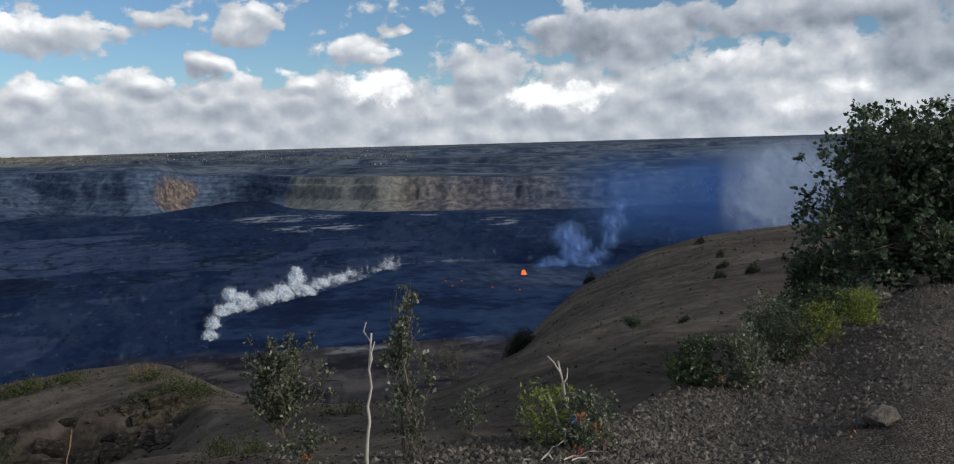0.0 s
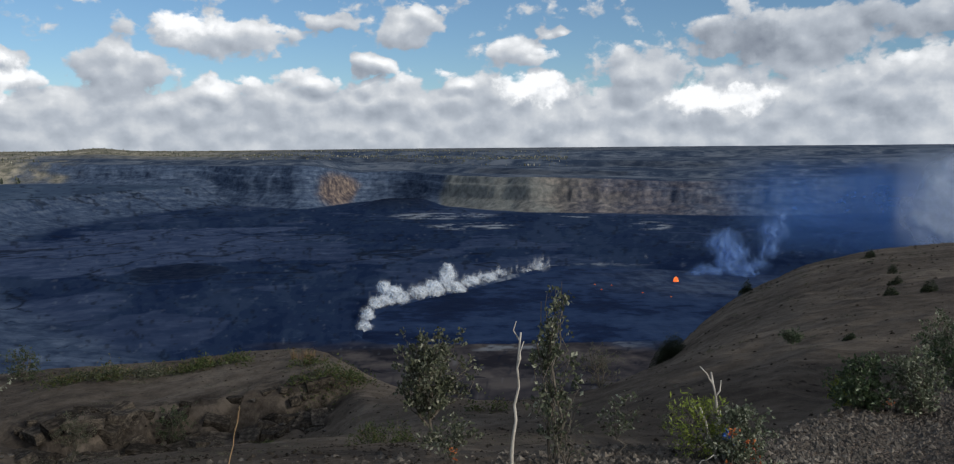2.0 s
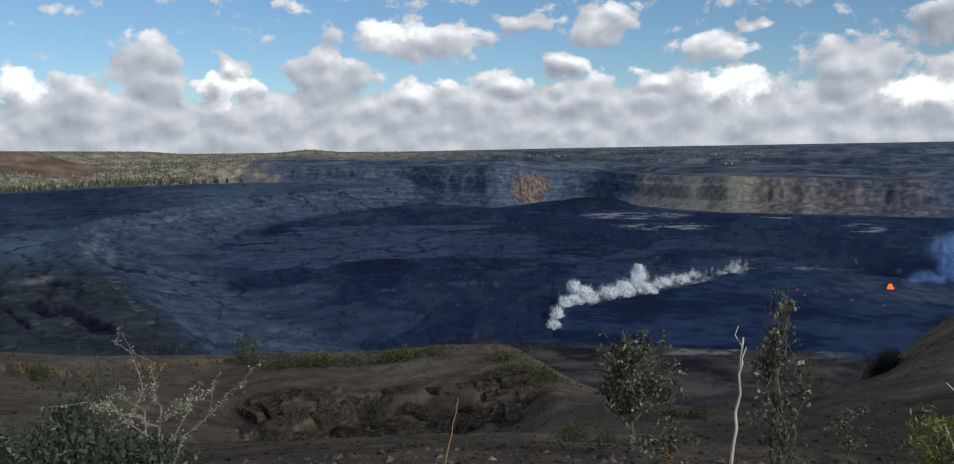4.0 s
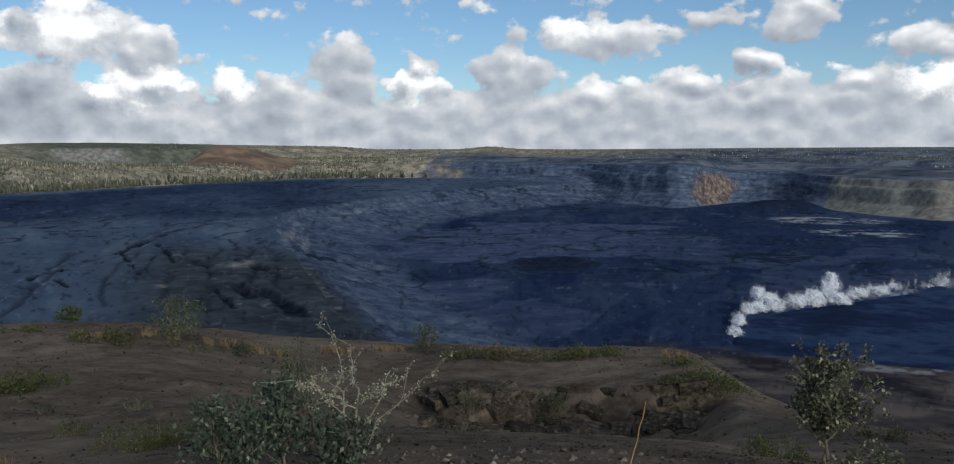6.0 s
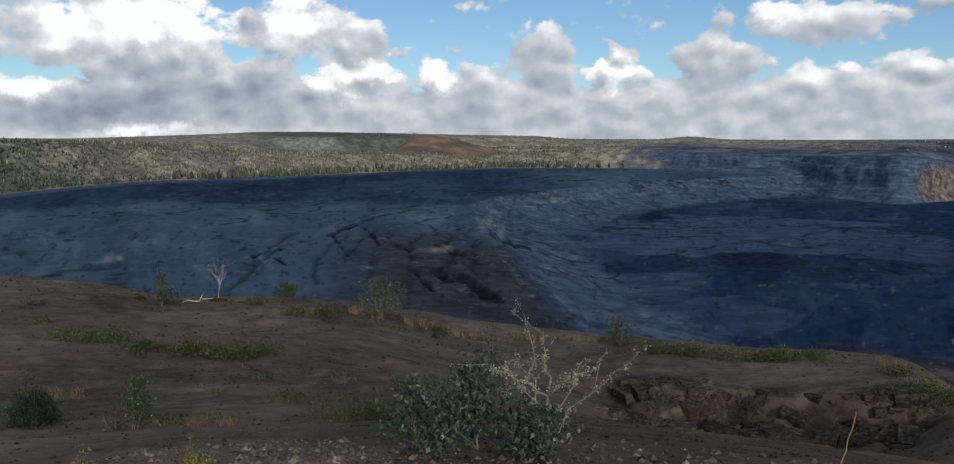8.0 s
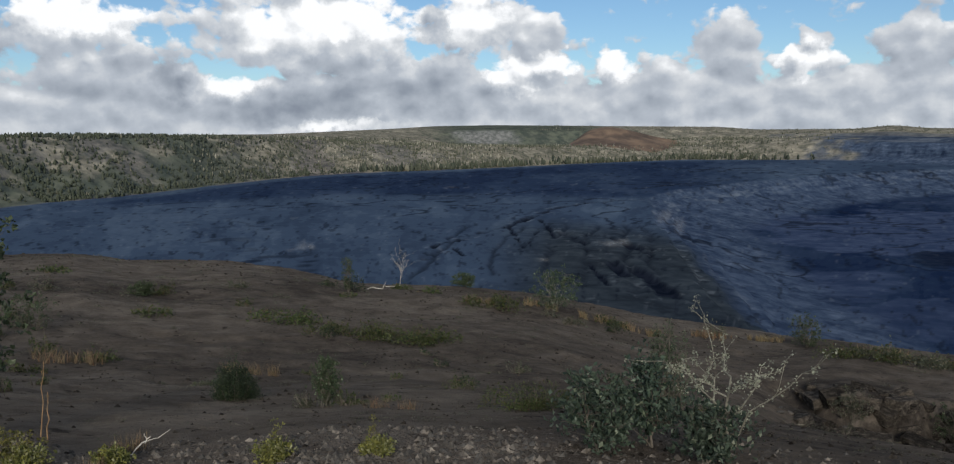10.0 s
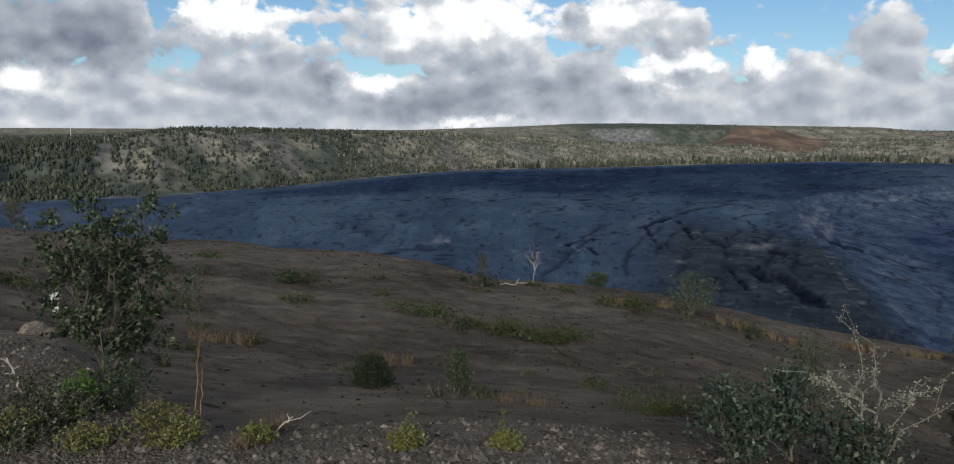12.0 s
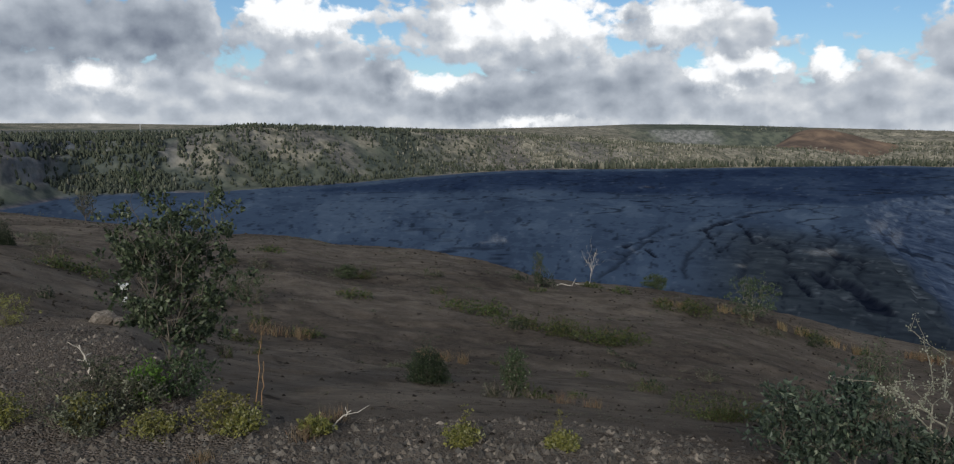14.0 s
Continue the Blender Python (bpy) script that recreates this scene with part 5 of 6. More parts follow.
def stalk(az, r, w, h, seed):
    rng = np.random.default_rng(seed)
    ob = thing("grass_stalk", az, r, "tall thin dry orange grass stalk", "grass", "grass stalks")
    bag = Bag()
    side = np.array((math.cos(radians(az)), math.sin(radians(az)), 0))
    tip = side * w + (0, 0, h)
    path = bend(rng, (0, 0, -0.03), tip, 7, 0.02)
    bag.tube(path, np.linspace(0.004, 0.0018, 7), 4)
    part("stem", bag, STRAW, ob)
    head = Bag()
    at = path[4] + (path[6] - path[4]) * rng.uniform(0, 1, 22)[:, None]
    head.leaves(at, rng.normal(size=(22, 3)) * 0.4 + (path[6] - path[4]) / h * 4, 0.022, rng, 0.2)
    part("seed_head", head, LEAF["dry"], ob)


stalk(8.45, 4.5, 0.08, 0.36, 1)
stalk(72.3, 5.8, 0.05, 0.48, 2)
stalk(71.9, 5.7, 0.02, 0.30, 3)


def dead_limb(name, az, r, reach, rise, seed, label, thick=0.012, forks=2):
    """A bleached branch that stands in or lies on the ground."""
    rng = np.random.default_rng(seed)
    ob = thing(name, az, r, label, "dead branch", "bleached branches")
    side = np.array((math.cos(radians(az)), math.sin(radians(az)), 0))
    main, twigs = Bag(), Bag()
    start = np.array((0, 0, -0.04)) if rise > 0.2 else -side * reach / 2 + (0, 0, thick)
    end = side * reach + (0, 0, rise) if rise > 0.2 else side * reach / 2 + (0, 0, rise)
    path = bend(rng, start, end, 9, 0.018 if rise > 0.2 else 0.06)
    main.tube(path, np.linspace(thick, thick * 0.45, 9), 7)
    for k in range(forks):
        i = 8 - (k + 1) if rise > 0.2 else 3 + 2 * k
        d = (path[i] - path[i - 1]) * rng.uniform(0.8, 1.6) + rng.normal(size=3) * 0.02 + side * (0.05 if k % 2 else -0.03)
        twigs.tube(bend(rng, path[i], path[i] + d, 4, 0.1), np.linspace(thick * 0.5, thick * 0.25, 4), 5)
    part("limb", main, PALE, ob, smooth=True)
    tagged(part("twigs", twigs, PALE, ob, smooth=True), kind="stuff")
    return ob


dead_limb("dead_branch", -11.05, 4.45, 0.05, 0.73, 1, "thin bleached dead trunk standing upright, forked at its top", 0.0105, 3)
dead_limb("dead_branch", -25.2, 4.85, -0.10, 0.50, 2, "bleached bare branch sticking out of a shrub", 0.011, 2)
dead_limb("dead_branch", -24.8, 4.82, -0.12, 0.30, 3, "bleached bare branch sticking out of a shrub", 0.011, 1)
dead_limb("dead_branch", -23.9, 4.55, 0.34, 0.03, 4, "bleached twig lying on the cinders", 0.008, 2)
dead_limb("dead_branch", -44.8, 12.2, 0.45, 0.03, 5, "bleached twig lying on the cinders", 0.014, 1)
dead_limb("dead_branch", 66.9, 4.75, 0.16, 0.12, 6, "bleached twig lying on the cinders", 0.006, 3)
dead_limb("dead_branch", 68.6, 4.8, 0.14, 0.05, 7, "bleached twig lying on the cinders", 0.005, 3)
dead_limb("dead_branch", 50.8, 41.7, 1.5, 0.15, 8, "bleached branch lying on the rim", 0.03, 3)
dead_limb("dead_branch", 82.0, 6.3, -0.10, 0.28, 9, "bare crooked dead stem among low shrubs", 0.012, 3)


def ribbon():
    """A strip of blue tape knotted round a bare branch."""
    rng = np.random.default_rng(3)
    ob = thing("tape_strip", -24.95, 4.8, "blue marker tape tied to a bare branch", "tape")
    ob.location.z += 0.17
    bag = Bag()
    for k in range(3):
        path = bend(rng, (0, 0, 0.03), (0.02 + 0.015 * k, -0.01 * k, -0.035 - 0.012 * k), 5, 0.15)
        bag.tube(path, [0.007, 0.008, 0.007, 0.006, 0.004], 5)
    part("band", bag, plain("blue_tape", (0.02, 0.10, 0.42), 0.4), ob)


ribbon()


def coloured_leaves(az, r, n, lift, spread, seed):
    rng = np.random.default_rng(seed)
    ob = thing("withered_sprig", az, r, "sprig of withered orange leaves", "leaves", "withered sprigs")
    bag, wood = Bag(), Bag()
    at = rng.normal(size=(n, 3)) * spread + (0, 0, lift)
    bag.leaves(at, rng.normal(size=(n, 3)), 0.024, rng, 0.6)
    wood.tube([(0, 0, -0.02), (0.004, 0, lift * 0.5), (0, 0.003, lift)], [0.003, 0.0025, 0.002], 4)
    part("twig", wood, BARK, ob)
    part("foliage", bag, LEAF["orange"], ob)


for k, (az, r, n, lift) in enumerate(((-25.5, 4.7, 12, 0.22), (-26.6, 4.75, 14, 0.16), (-27.0, 4.7, 10, 0.12), (-25.4, 4.65, 12, 0.04), (-42.3, 5.6, 6, 0.02), (-6.9, 4.5, 16, 0.06), (-34.0, 6.9, 8, 0.12))):
    coloured_leaves(az, r, n, lift, 0.018, 300 + k)

# ---- lava, steam and fume in the pit ----
def vapour(name, colour, solid=1.0, through_share=0.5):
    m, t, p = material(name, 1.0, spec=0.0)
    p.inputs["Base Color"].default_value = (*colour, 1)
    glow = node(t, "ShaderNodeBsdfTranslucent", ((*colour, 1),)).outputs[0]
    veil_ = node(t, "ShaderNodeMixShader", (through_share, p.outputs[0], glow)).outputs[0]
    dense = calc(t, "MULTIPLY", mask(t, "thick"), span(t, grain(t, spot(t), 0.08, 5, 0.65), 0.3, 0.7, 0.75 * solid, solid))
    veil_ = node(t, "ShaderNodeMixShader", (dense, node(t, "ShaderNodeBsdfTransparent").outputs[0], veil_)).outputs[0]
    t.links.new(veil_, t.nodes["Material Output"].inputs[0])
    return m


def veil(name, puffs, mat, label, seed, cell, layers, gap, scale, hard=0.0, bulge=0.0, category="steam"):
    """A cloud as thin layers through one field of thickness; puffs: heading, distance, angle over the horizon, half width, half height (degrees), how thick."""
    q = np.array(puffs)
    a0, a1 = (q[:, 0] - 1.7 * q[:, 3]).min(), (q[:, 0] + 1.7 * q[:, 3]).max()
    e0, e1 = (q[:, 2] - 1.7 * q[:, 4]).min(), (q[:, 2] + 1.7 * q[:, 4]).max()
    az, el = np.meshgrid(np.arange(a0, a1, cell), np.arange(e0, e1, cell))
    n = az.shape[1]
    i = (np.arange(az.shape[0] - 1)[:, None] * n + np.arange(n - 1)[None]).ravel()
    quads = np.stack([i, i + 1, i + n + 1, i + n], 1)
    az, el = az.ravel(), el.ravel()
    verts, faces, thick, count = [], [], [], 0
    for k in range(layers):
        side = (k - (layers - 1) / 2) / max(1, layers - 1) * 2
        wa = az + 0.5 * scale * wild(az / scale + 7 * k + seed, el / scale, 4, 0.55)
        we = el + 0.5 * scale * wild(az / scale, el / scale + 5 * k + seed, 4, 0.55)
        body, far, sum_ = 0, 0, 1e-6
        for a, r, e, w, h, t in puffs:
            g = np.exp(-((wa - a) / w) ** 2 - ((we - e) / h) ** 2 - 0.8 * side * side)
            body = np.maximum(body, t * g) if hard else body + t * g
            far, sum_ = far + r * (g + 1e-5), sum_ + g + 1e-5
        far = far / sum_
        lumps = 1 - np.abs(wild(wa / scale * 1.7 + 3 * k, we / scale * 1.7, 3, 0.42)) * 2
        body = body * (1 + 0.5 * lumps) if not hard else body * (1 + 0.35 * lumps) + 0.45 * hard * lumps
        d = ease(body, hard * 0.45, hard * 1.9) if hard else 1 - np.exp(-body / layers)
        d = d * ease(az, a0, a0 + 0.4 * scale) * ease(az, a1, a1 - 0.4 * scale) * ease(el, e0, e0 + 0.4 * scale) * ease(el, e1, e1 - 0.4 * scale)
        r = far + side * gap - bulge * np.minimum(body, 3) * (1 + 0.4 * lumps)
        x, y, z = -r * np.sin(np.radians(az)), r * np.cos(np.radians(az)), EYE + r * np.tan(np.radians(el))
        keep = quads[d[quads].max(1) > 0.012]
        used, back = np.unique(keep, return_inverse=True)
        verts.append(np.stack([x, y, z], 1)[used])
        thick.append(d[used])
        faces.append(back.reshape(-1, 4) + count)
        count += len(used)
    me = bpy.data.meshes.new(name)
    me.from_pydata(np.concatenate(verts).tolist(), [], np.concatenate(faces).tolist())
    me.polygons.foreach_set("use_smooth", np.ones(len(me.polygons), bool))
    me.attributes.new("thick", "FLOAT", "POINT").data.foreach_set("value", np.concatenate(thick).astype(np.float32))
    me.materials.append(mat)
    return tagged(new(name, me), label, category, kind="stuff")


STEAM, FUME, PLUME = vapour("steam", (0.74, 0.79, 0.86)), vapour("blue_fume", (0.11, 0.26, 0.66), 0.9), vapour("pale_plume", (0.64, 0.72, 0.86), 0.97)
WISP = vapour("thin_steam", (0.80, 0.82, 0.85), 0.8)
PUFF = vapour("fume_puff", (0.24, 0.40, 0.78), 0.42)
veil("steam_cloud", [(0.5, 925, -9.3, 0.38, 0.36, 2), (-0.15, 925, -9.7, 0.5, 0.42, 2), (0.3, 920, -10.1, 0.6, 0.36, 2), (-0.7, 935, -9.95, 0.42, 0.34, 2), (0.95, 908, -10.3, 0.5, 0.36, 2), (1.65, 854, -11.01, 0.45, 0.358, 2), (1.9, 812, -11.88, 0.42, 0.419, 2), (1.75, 846, -12.56, 0.355, 0.25, 2), (-1.9, 975, -9.71, 0.565, 0.419, 2), (-2.9, 994, -9.46, 0.653, 0.553, 2), (-3.81, 1011, -8.72, 0.537, 0.553, 2), (-4.37, 1021, -9.48, 0.537, 0.473, 2), (-3.88, 1012, -8.08, 0.269, 0.25, 1.5), (-5.52, 1051, -8.98, 0.595, 0.33, 1.6), (-6.54, 1080, -8.71, 0.595, 0.304, 1.3), (-7.44, 1106, -8.43, 0.45, 0.276, 0.8), (-10.04, 1182, -7.98, 0.565, 0.419, 0.7), (-9.41, 1164, -8.28, 0.298, 0.195, 0.8), (0.35, 919, -11.75, 0.138, 0.129, 1), (-12.1, 1226, -8.06, 0.21, 0.142, 0.4), (-14.17, 1235, -7.89, 0.153, 0.142, 0.4)], STEAM, "white steam billowing along the lava lake shore", 1, 0.045, 4, 12, 0.6, hard=0.9, bulge=3.0)
veil("fume_cloud", [(-22.1, 1180, -6.3, 0.85, 0.70, 1.7), (-22.6, 1180, -7.0, 0.95, 0.75, 1.8), (-22.5, 1180, -7.7, 0.85, 0.60, 1.7), (-21.3, 1180, -8.1, 0.95, 0.32, 1.6), (-20.4, 1180, -8.35, 0.6, 0.24, 1.5), (-23.4, 1180, -8.0, 0.9, 0.6, 1.3), (-25.2, 1180, -5.4, 0.75, 0.80, 1.3), (-25.0, 1180, -6.5, 0.6, 0.7, 1.15), (-25.6, 1180, -4.4, 0.7, 0.5, 1.0), (-24.4, 1180, -7.5, 0.7, 0.6, 1.0)], PUFF, "blue-grey fume rising from the lava fountain", 2, 0.06, 4, 25, 0.9, hard=0.75, bulge=3, category="fume")
veil("fume_haze", [(-29.3, 1340, -3.2, 5.0, 1.7, 1.0), (-32, 1340, -3.1, 4.0, 1.9, 1.2), (-26.9, 1340, -3.2, 2.2, 1.5, 0.75), (-34.6, 1340, -4.3, 2.9, 2.0, 0.9), (-29.7, 1340, -5.6, 4.0, 1.2, 0.4)], FUME, "thin blue volcanic haze over the pit", 3, 0.2, 3, 120, 4.0, category="fume")
veil("fume_plume", [(-34.77, 1250, -3.14, 1.62, 1.81, 4.75), (-36.04, 1250, -2.88, 1.77, 1.81, 5.18), (-35.33, 1250, -4.42, 2.1, 1.32, 4.1), (-37.47, 1250, -2.7, 1.77, 1.65, 3.67)], PLUME, "pale dense fume plume rising beyond the spur", 4, 0.12, 3, 60, 2.2, bulge=1, category="fume")

SHORE_WISPS = [(-5.2 - 0.42 * k, 1046 + 11 * k, -8.95 + 0.085 * k + 0.12 * (k % 3), 0.10 + 0.07 * (k % 2), 0.26 + 0.10 * (k * 7 % 3), 0.9) for k in range(14)] + [(-10.2, 1186, -7.75, 0.22, 0.45, 1.1), (-9.9, 1180, -8.1, 0.4, 0.25, 1.0), (-10.7, 1195, -7.9, 0.2, 0.3, 1.0), (-14.2, 1235, -7.8, 0.12, 0.2, 0.7), (-17.2, 1300, -7.4, 0.14, 0.25, 0.7)]
veil("steam_wisp", SHORE_WISPS, WISP, "thin white steam wisps along the lava lake shore", 6, 0.04, 2, 6, 0.35, hard=0.7, bulge=2)
WISPS = [(55.9, 868, -7.5, 0.30, 0.35, 0.4), (55.3, 868, -7.45, 0.22, 0.2, 0.4), (56.6, 862, -7.6, 0.3, 0.12, 0.35), (34.9, 868, -7.45, 0.75, 0.16, 0.5), (34.2, 880, -7.3, 0.3, 0.12, 0.4), (39.6, 760, -8.6, 0.4, 0.10, 0.4),
         (31.5, 1180, -5.6, 0.5, 0.35, 0.35), (30.6, 1050, -6.2, 0.35, 0.4, 0.3), (45.8, 1800, -3.6, 0.4, 0.08, 0.5), (1.0, 1010, -9.6, 0.25, 0.12, 0.5)]
veil("steam_wisp", WISPS, WISP, "thin white steam wisps rising from cracks in the floor", 9, 0.05, 2, 6, 0.5, bulge=2)


def glowing(name, colour, strength):
    m, t, p = material(name, 0.8)
    hot = ramp(t, grain(t, spot(t), 0.25, 3), [(0.35, colour), (0.7, (1.0, 0.30, 0.06))])
    t.links.new(hot, p.inputs["Emission Color"])
    p.inputs["Base Color"].default_value = (0.05, 0.02, 0.01, 1)
    p.inputs["Emission Strength"].default_value = strength
    return m


MOLTEN = glowing("molten_lava", (0.95, 0.10, 0.015), 1.1)
EMBER = glowing("ember_lava", (0.8, 0.06, 0.01), 0.5)


def lava_fountain():
    rng = np.random.default_rng(2)
    ob = new("lava_fountain")
    a, r = radians(-19.19), 1112.0
    ob.location = (-r * math.sin(a), r * math.cos(a), EYE - PIT - 3.5)
    ob.scale = (0.66, 0.66, 0.66)
    tagged(ob, "small glowing orange lava fountain on the lake", "lava fountain")
    base, spray = Bag(), Bag()
    turn = np.arange(14) * 2 * np.pi / 14
    base.add([(math.cos(t) * q * rng.uniform(0.85, 1.15), math.sin(t) * q, z + rng.uniform(-0.4, 0.4)) for q, z in ((6.2, 0), (4.6, 3.2), (2.6, 6.6), (1.0, 9.6)) for t in turn],
             [(k * 14 + i, k * 14 + (i + 1) % 14, k * 14 + 14 + (i + 1) % 14, k * 14 + 14 + i) for k in range(3) for i in range(14)])
    for _ in range(26):
        t, q = rng.uniform(0, 6.28), rng.uniform(0.5, 5.0)
        top = 11.5 - 1.4 * q + rng.uniform(-1, 1.5)
        spray.tube([(math.cos(t) * q * 0.4, math.sin(t) * q * 0.4, 0), (math.cos(t) * q * 0.8, math.sin(t) * q * 0.8, top * 0.7), (math.cos(t) * q, math.sin(t) * q, top)], [0.8, 0.6, 0.3], 5)
    part("dome", base, MOLTEN, ob)
    tagged(part("spray", spray, MOLTEN, ob), kind="stuff")


def ember(az, depth_angle, w):
    rng = np.random.default_rng(int(az * -100))
    r = (PIT + 3.5) / math.tan(radians(-depth_angle))
    a, bag = radians(az), Bag()
    n = 9
    x, y = -r * math.sin(a), r * math.cos(a)
    rim = [(x + w * math.cos(t) * rng.uniform(0.6, 1.2), y + 2.4 * w * math.sin(t) * rng.uniform(0.6, 1.2), EYE - PIT - 3.2) for t in np.arange(n) * 2 * np.pi / n]
    bag.add(rim + [(x, y, EYE - PIT - 2.2)], [(i, (i + 1) % n, n) for i in range(n)])
    tagged(new("lava_breakout", bag.mesh("lava_breakout", EMBER)), "small glowing red lava breakout on the crust", "lava", "lava breakouts")


lava_fountain()
for az, down, w in ((-14.29, -9.53, 1.2), (-13.84, -9.19, 1.2), (-17.03, -9.69, 1.2), (-14.96, -9.23, 1.2), (-18.90, -9.90, 1.2)):
    ember(az, down, w)

# ---- forest on the far walls, cinder cone, distant buildings ----
def forest_leaf(*given):
    """Foliage whose tone drifts from stand to stand."""
    m = leaf_material(*given)
    t = m.node_tree
    p = t.nodes["Principled BSDF"]
    was = p.inputs["Base Color"].links[0].from_socket
    stand = grain(t, spot(t), 0.006, 6, 0.65)
    col = blend(t, span(t, stand, 0.45, 0.56, 0.0, 0.75), was, (0.075, 0.088, 0.058))
    t.links.new(col, p.inputs["Base Color"])
    return m


def bark_free_tree_material():
    m = forest_leaf("forest_leaf", (0.075, 0.082, 0.062), (0.25, 0.24, 0.185), (0.40, 0.375, 0.31), 0.10, 0.9)
    return m


def far_forest(name, green, mat, label):
    """Many small irregular crowns over the wall and the plateau."""
    rng = np.random.default_rng(8)
    az = np.concatenate([20 + 70 * rng.uniform(0.004, 1, 17000) ** 0.88, rng.uniform(-12, 40, 4000), rng.uniform(76, 90, 3500)])
    foot, wide = wall_foot(az), wall_wide(az)
    reach = np.concatenate([rng.uniform(0, 1, 17000) ** 1.3 * 700, rng.uniform(900, 1900, 4000), rng.uniform(0, 1, 3500) * 260])
    r = foot + 25 + reach
    ok = r < END - 20
    x, y = -r * np.sin(np.radians(az)), r * np.cos(np.radians(az))
    ok &= (wild(x * 0.006, y * 0.006, 4) + rng.uniform(-0.35, 0.35, len(az)) > -0.30)
    ok &= (az > 21 + 7 * rng.uniform(0, 1, len(az))) | (reach > 900)
    ok &= ~((np.abs(az - 55.0 + 1.6 * wild(x * 0.012, y * 0.012, 3)) < 0.6 - reach / 700) & (reach < 420) & (rng.uniform(0, 1, len(az)) > 0.3))  # the bare slide
    ok &= ~((az > 76.5) & (wild(x * 0.012 + 3, y * 0.012, 4) + rng.uniform(-0.2, 0.2, len(az)) < 0.20) & (reach < 230))
    ok &= ~((az > 58) & (az < 77) & (wild(x * 0.010 + 9, y * 0.010, 4) < -0.12) & (reach < 300) & (rng.uniform(0, 1, len(az)) < 0.8))
    # past heading 58 the crowns take the darker, cloud-shaded leaf colour
    ok &= ((az + rng.uniform(-5, 5, len(az)) > 58) | (reach < 55) & (rng.uniform(0, 1, len(az)) < 0.75)) == green
    az, r, x, y, reach = az[ok], r[ok], x[ok], y[ok], reach[ok]
    h, _ = land(az, r)
    n = len(az)
    tall = (4.2 + 8.0 * rng.uniform(0, 1, n) ** 1.6) * (1 - 0.3 * (reach > 900))
    tall = tall * (1 + 1.1 * (reach < 60) * (az < 52))
    wide_ = tall * rng.uniform(0.26, 0.46, n) / (1 + 0.3 * (tall > 10))
    rings, zs, rs = 4, (0.0, 0.30, 0.68, 1.0), (0.5, 1.0, 0.6, 0.08)
    a = np.arange(rings) * 2 * np.pi / rings
    v = np.zeros((n, 4 * rings, 3))
    for k, (z, q) in enumerate(zip(zs, rs)):
        jig = rng.uniform(0.6, 1.35, (n, rings))
        v[:, k * rings:(k + 1) * rings, 0] = x[:, None] + np.cos(a) * wide_[:, None] * q * jig
        v[:, k * rings:(k + 1) * rings, 1] = y[:, None] + np.sin(a) * wide_[:, None] * q * jig
        v[:, k * rings:(k + 1) * rings, 2] = (EYE - h - 0.6 + z * tall)[:, None] + (jig - 1) * tall[:, None] * 0.12
    f = np.array([(k * rings + i, k * rings + (i + 1) % rings, (k + 1) * rings + (i + 1) % rings, (k + 1) * rings + i) for k in range(3) for i in range(rings)])
    faces = (f[None] + (np.arange(n) * 4 * rings)[:, None, None]).reshape(-1, 4)
    me = bpy.data.meshes.new(name)
    me.from_pydata(v.reshape(-1, 3).tolist(), [], faces.tolist())
    me.polygons.foreach_set("use_smooth", np.ones(len(me.polygons), bool))
    me.materials.append(mat)
    tagged(new(name, me), label, "forest", kind="stuff")


# sunlit and cloud-shaded forest are told apart by leaf colour
far_forest("dry_forest", False, bark_free_tree_material(), "open dry grey-green forest on the caldera wall")
far_forest("green_forest", True, forest_leaf("green_forest_leaf", (0.032, 0.044, 0.036), (0.135, 0.150, 0.110), (0.27, 0.26, 0.20), 0.06, 0.9), "dark green forest on the caldera cliffs")


def cinder_cone():
    """A low rust-red cone behind the forest, steep on one side."""
    az, r = np.linspace(30.0, 38.6, 60), np.linspace(3480, 4250, 40)
    A, R = np.meshgrid(az, r)
    x, y = -R * np.sin(np.radians(A)), R * np.cos(np.radians(A))
    h, _ = land(A.ravel(), R.ravel(), False)
    side = np.where(A > 36.4, ease(A, 38.6, 36.4), ease(A, 30.0, 36.4) ** 0.8)
    lift = 66 * side * np.exp(-((R - 3800) / 210) ** 2) + 1.5 * wild(x * 0.02, y * 0.02, 4)
    z = EYE - h.reshape(A.shape) + lift - 6
    n = len(az)
    bag = Bag()
    bag.add(np.stack([x, y, z], 2).reshape(-1, 3), [(i, i + 1, i + n + 1, i + n) for k in range(len(r) - 1) for i in range(k * n, k * n + n - 1)])
    m, t, p = material("rust_cinder", 0.95, spec=0.1)
    g = grain(t, spot(t), 0.012, 7, 0.6)
    t.links.new(ramp(t, g, [(0.35, (0.085, 0.066, 0.055)), (0.5, (0.135, 0.098, 0.076)), (0.65, (0.22, 0.155, 0.11))]), p.inputs["Base Color"])
    tagged(new("cinder_cone", bag.mesh("cinder_cone", m, True)), "low rust-red cinder cone behind the forest", "hill", kind="structure")


cinder_cone()


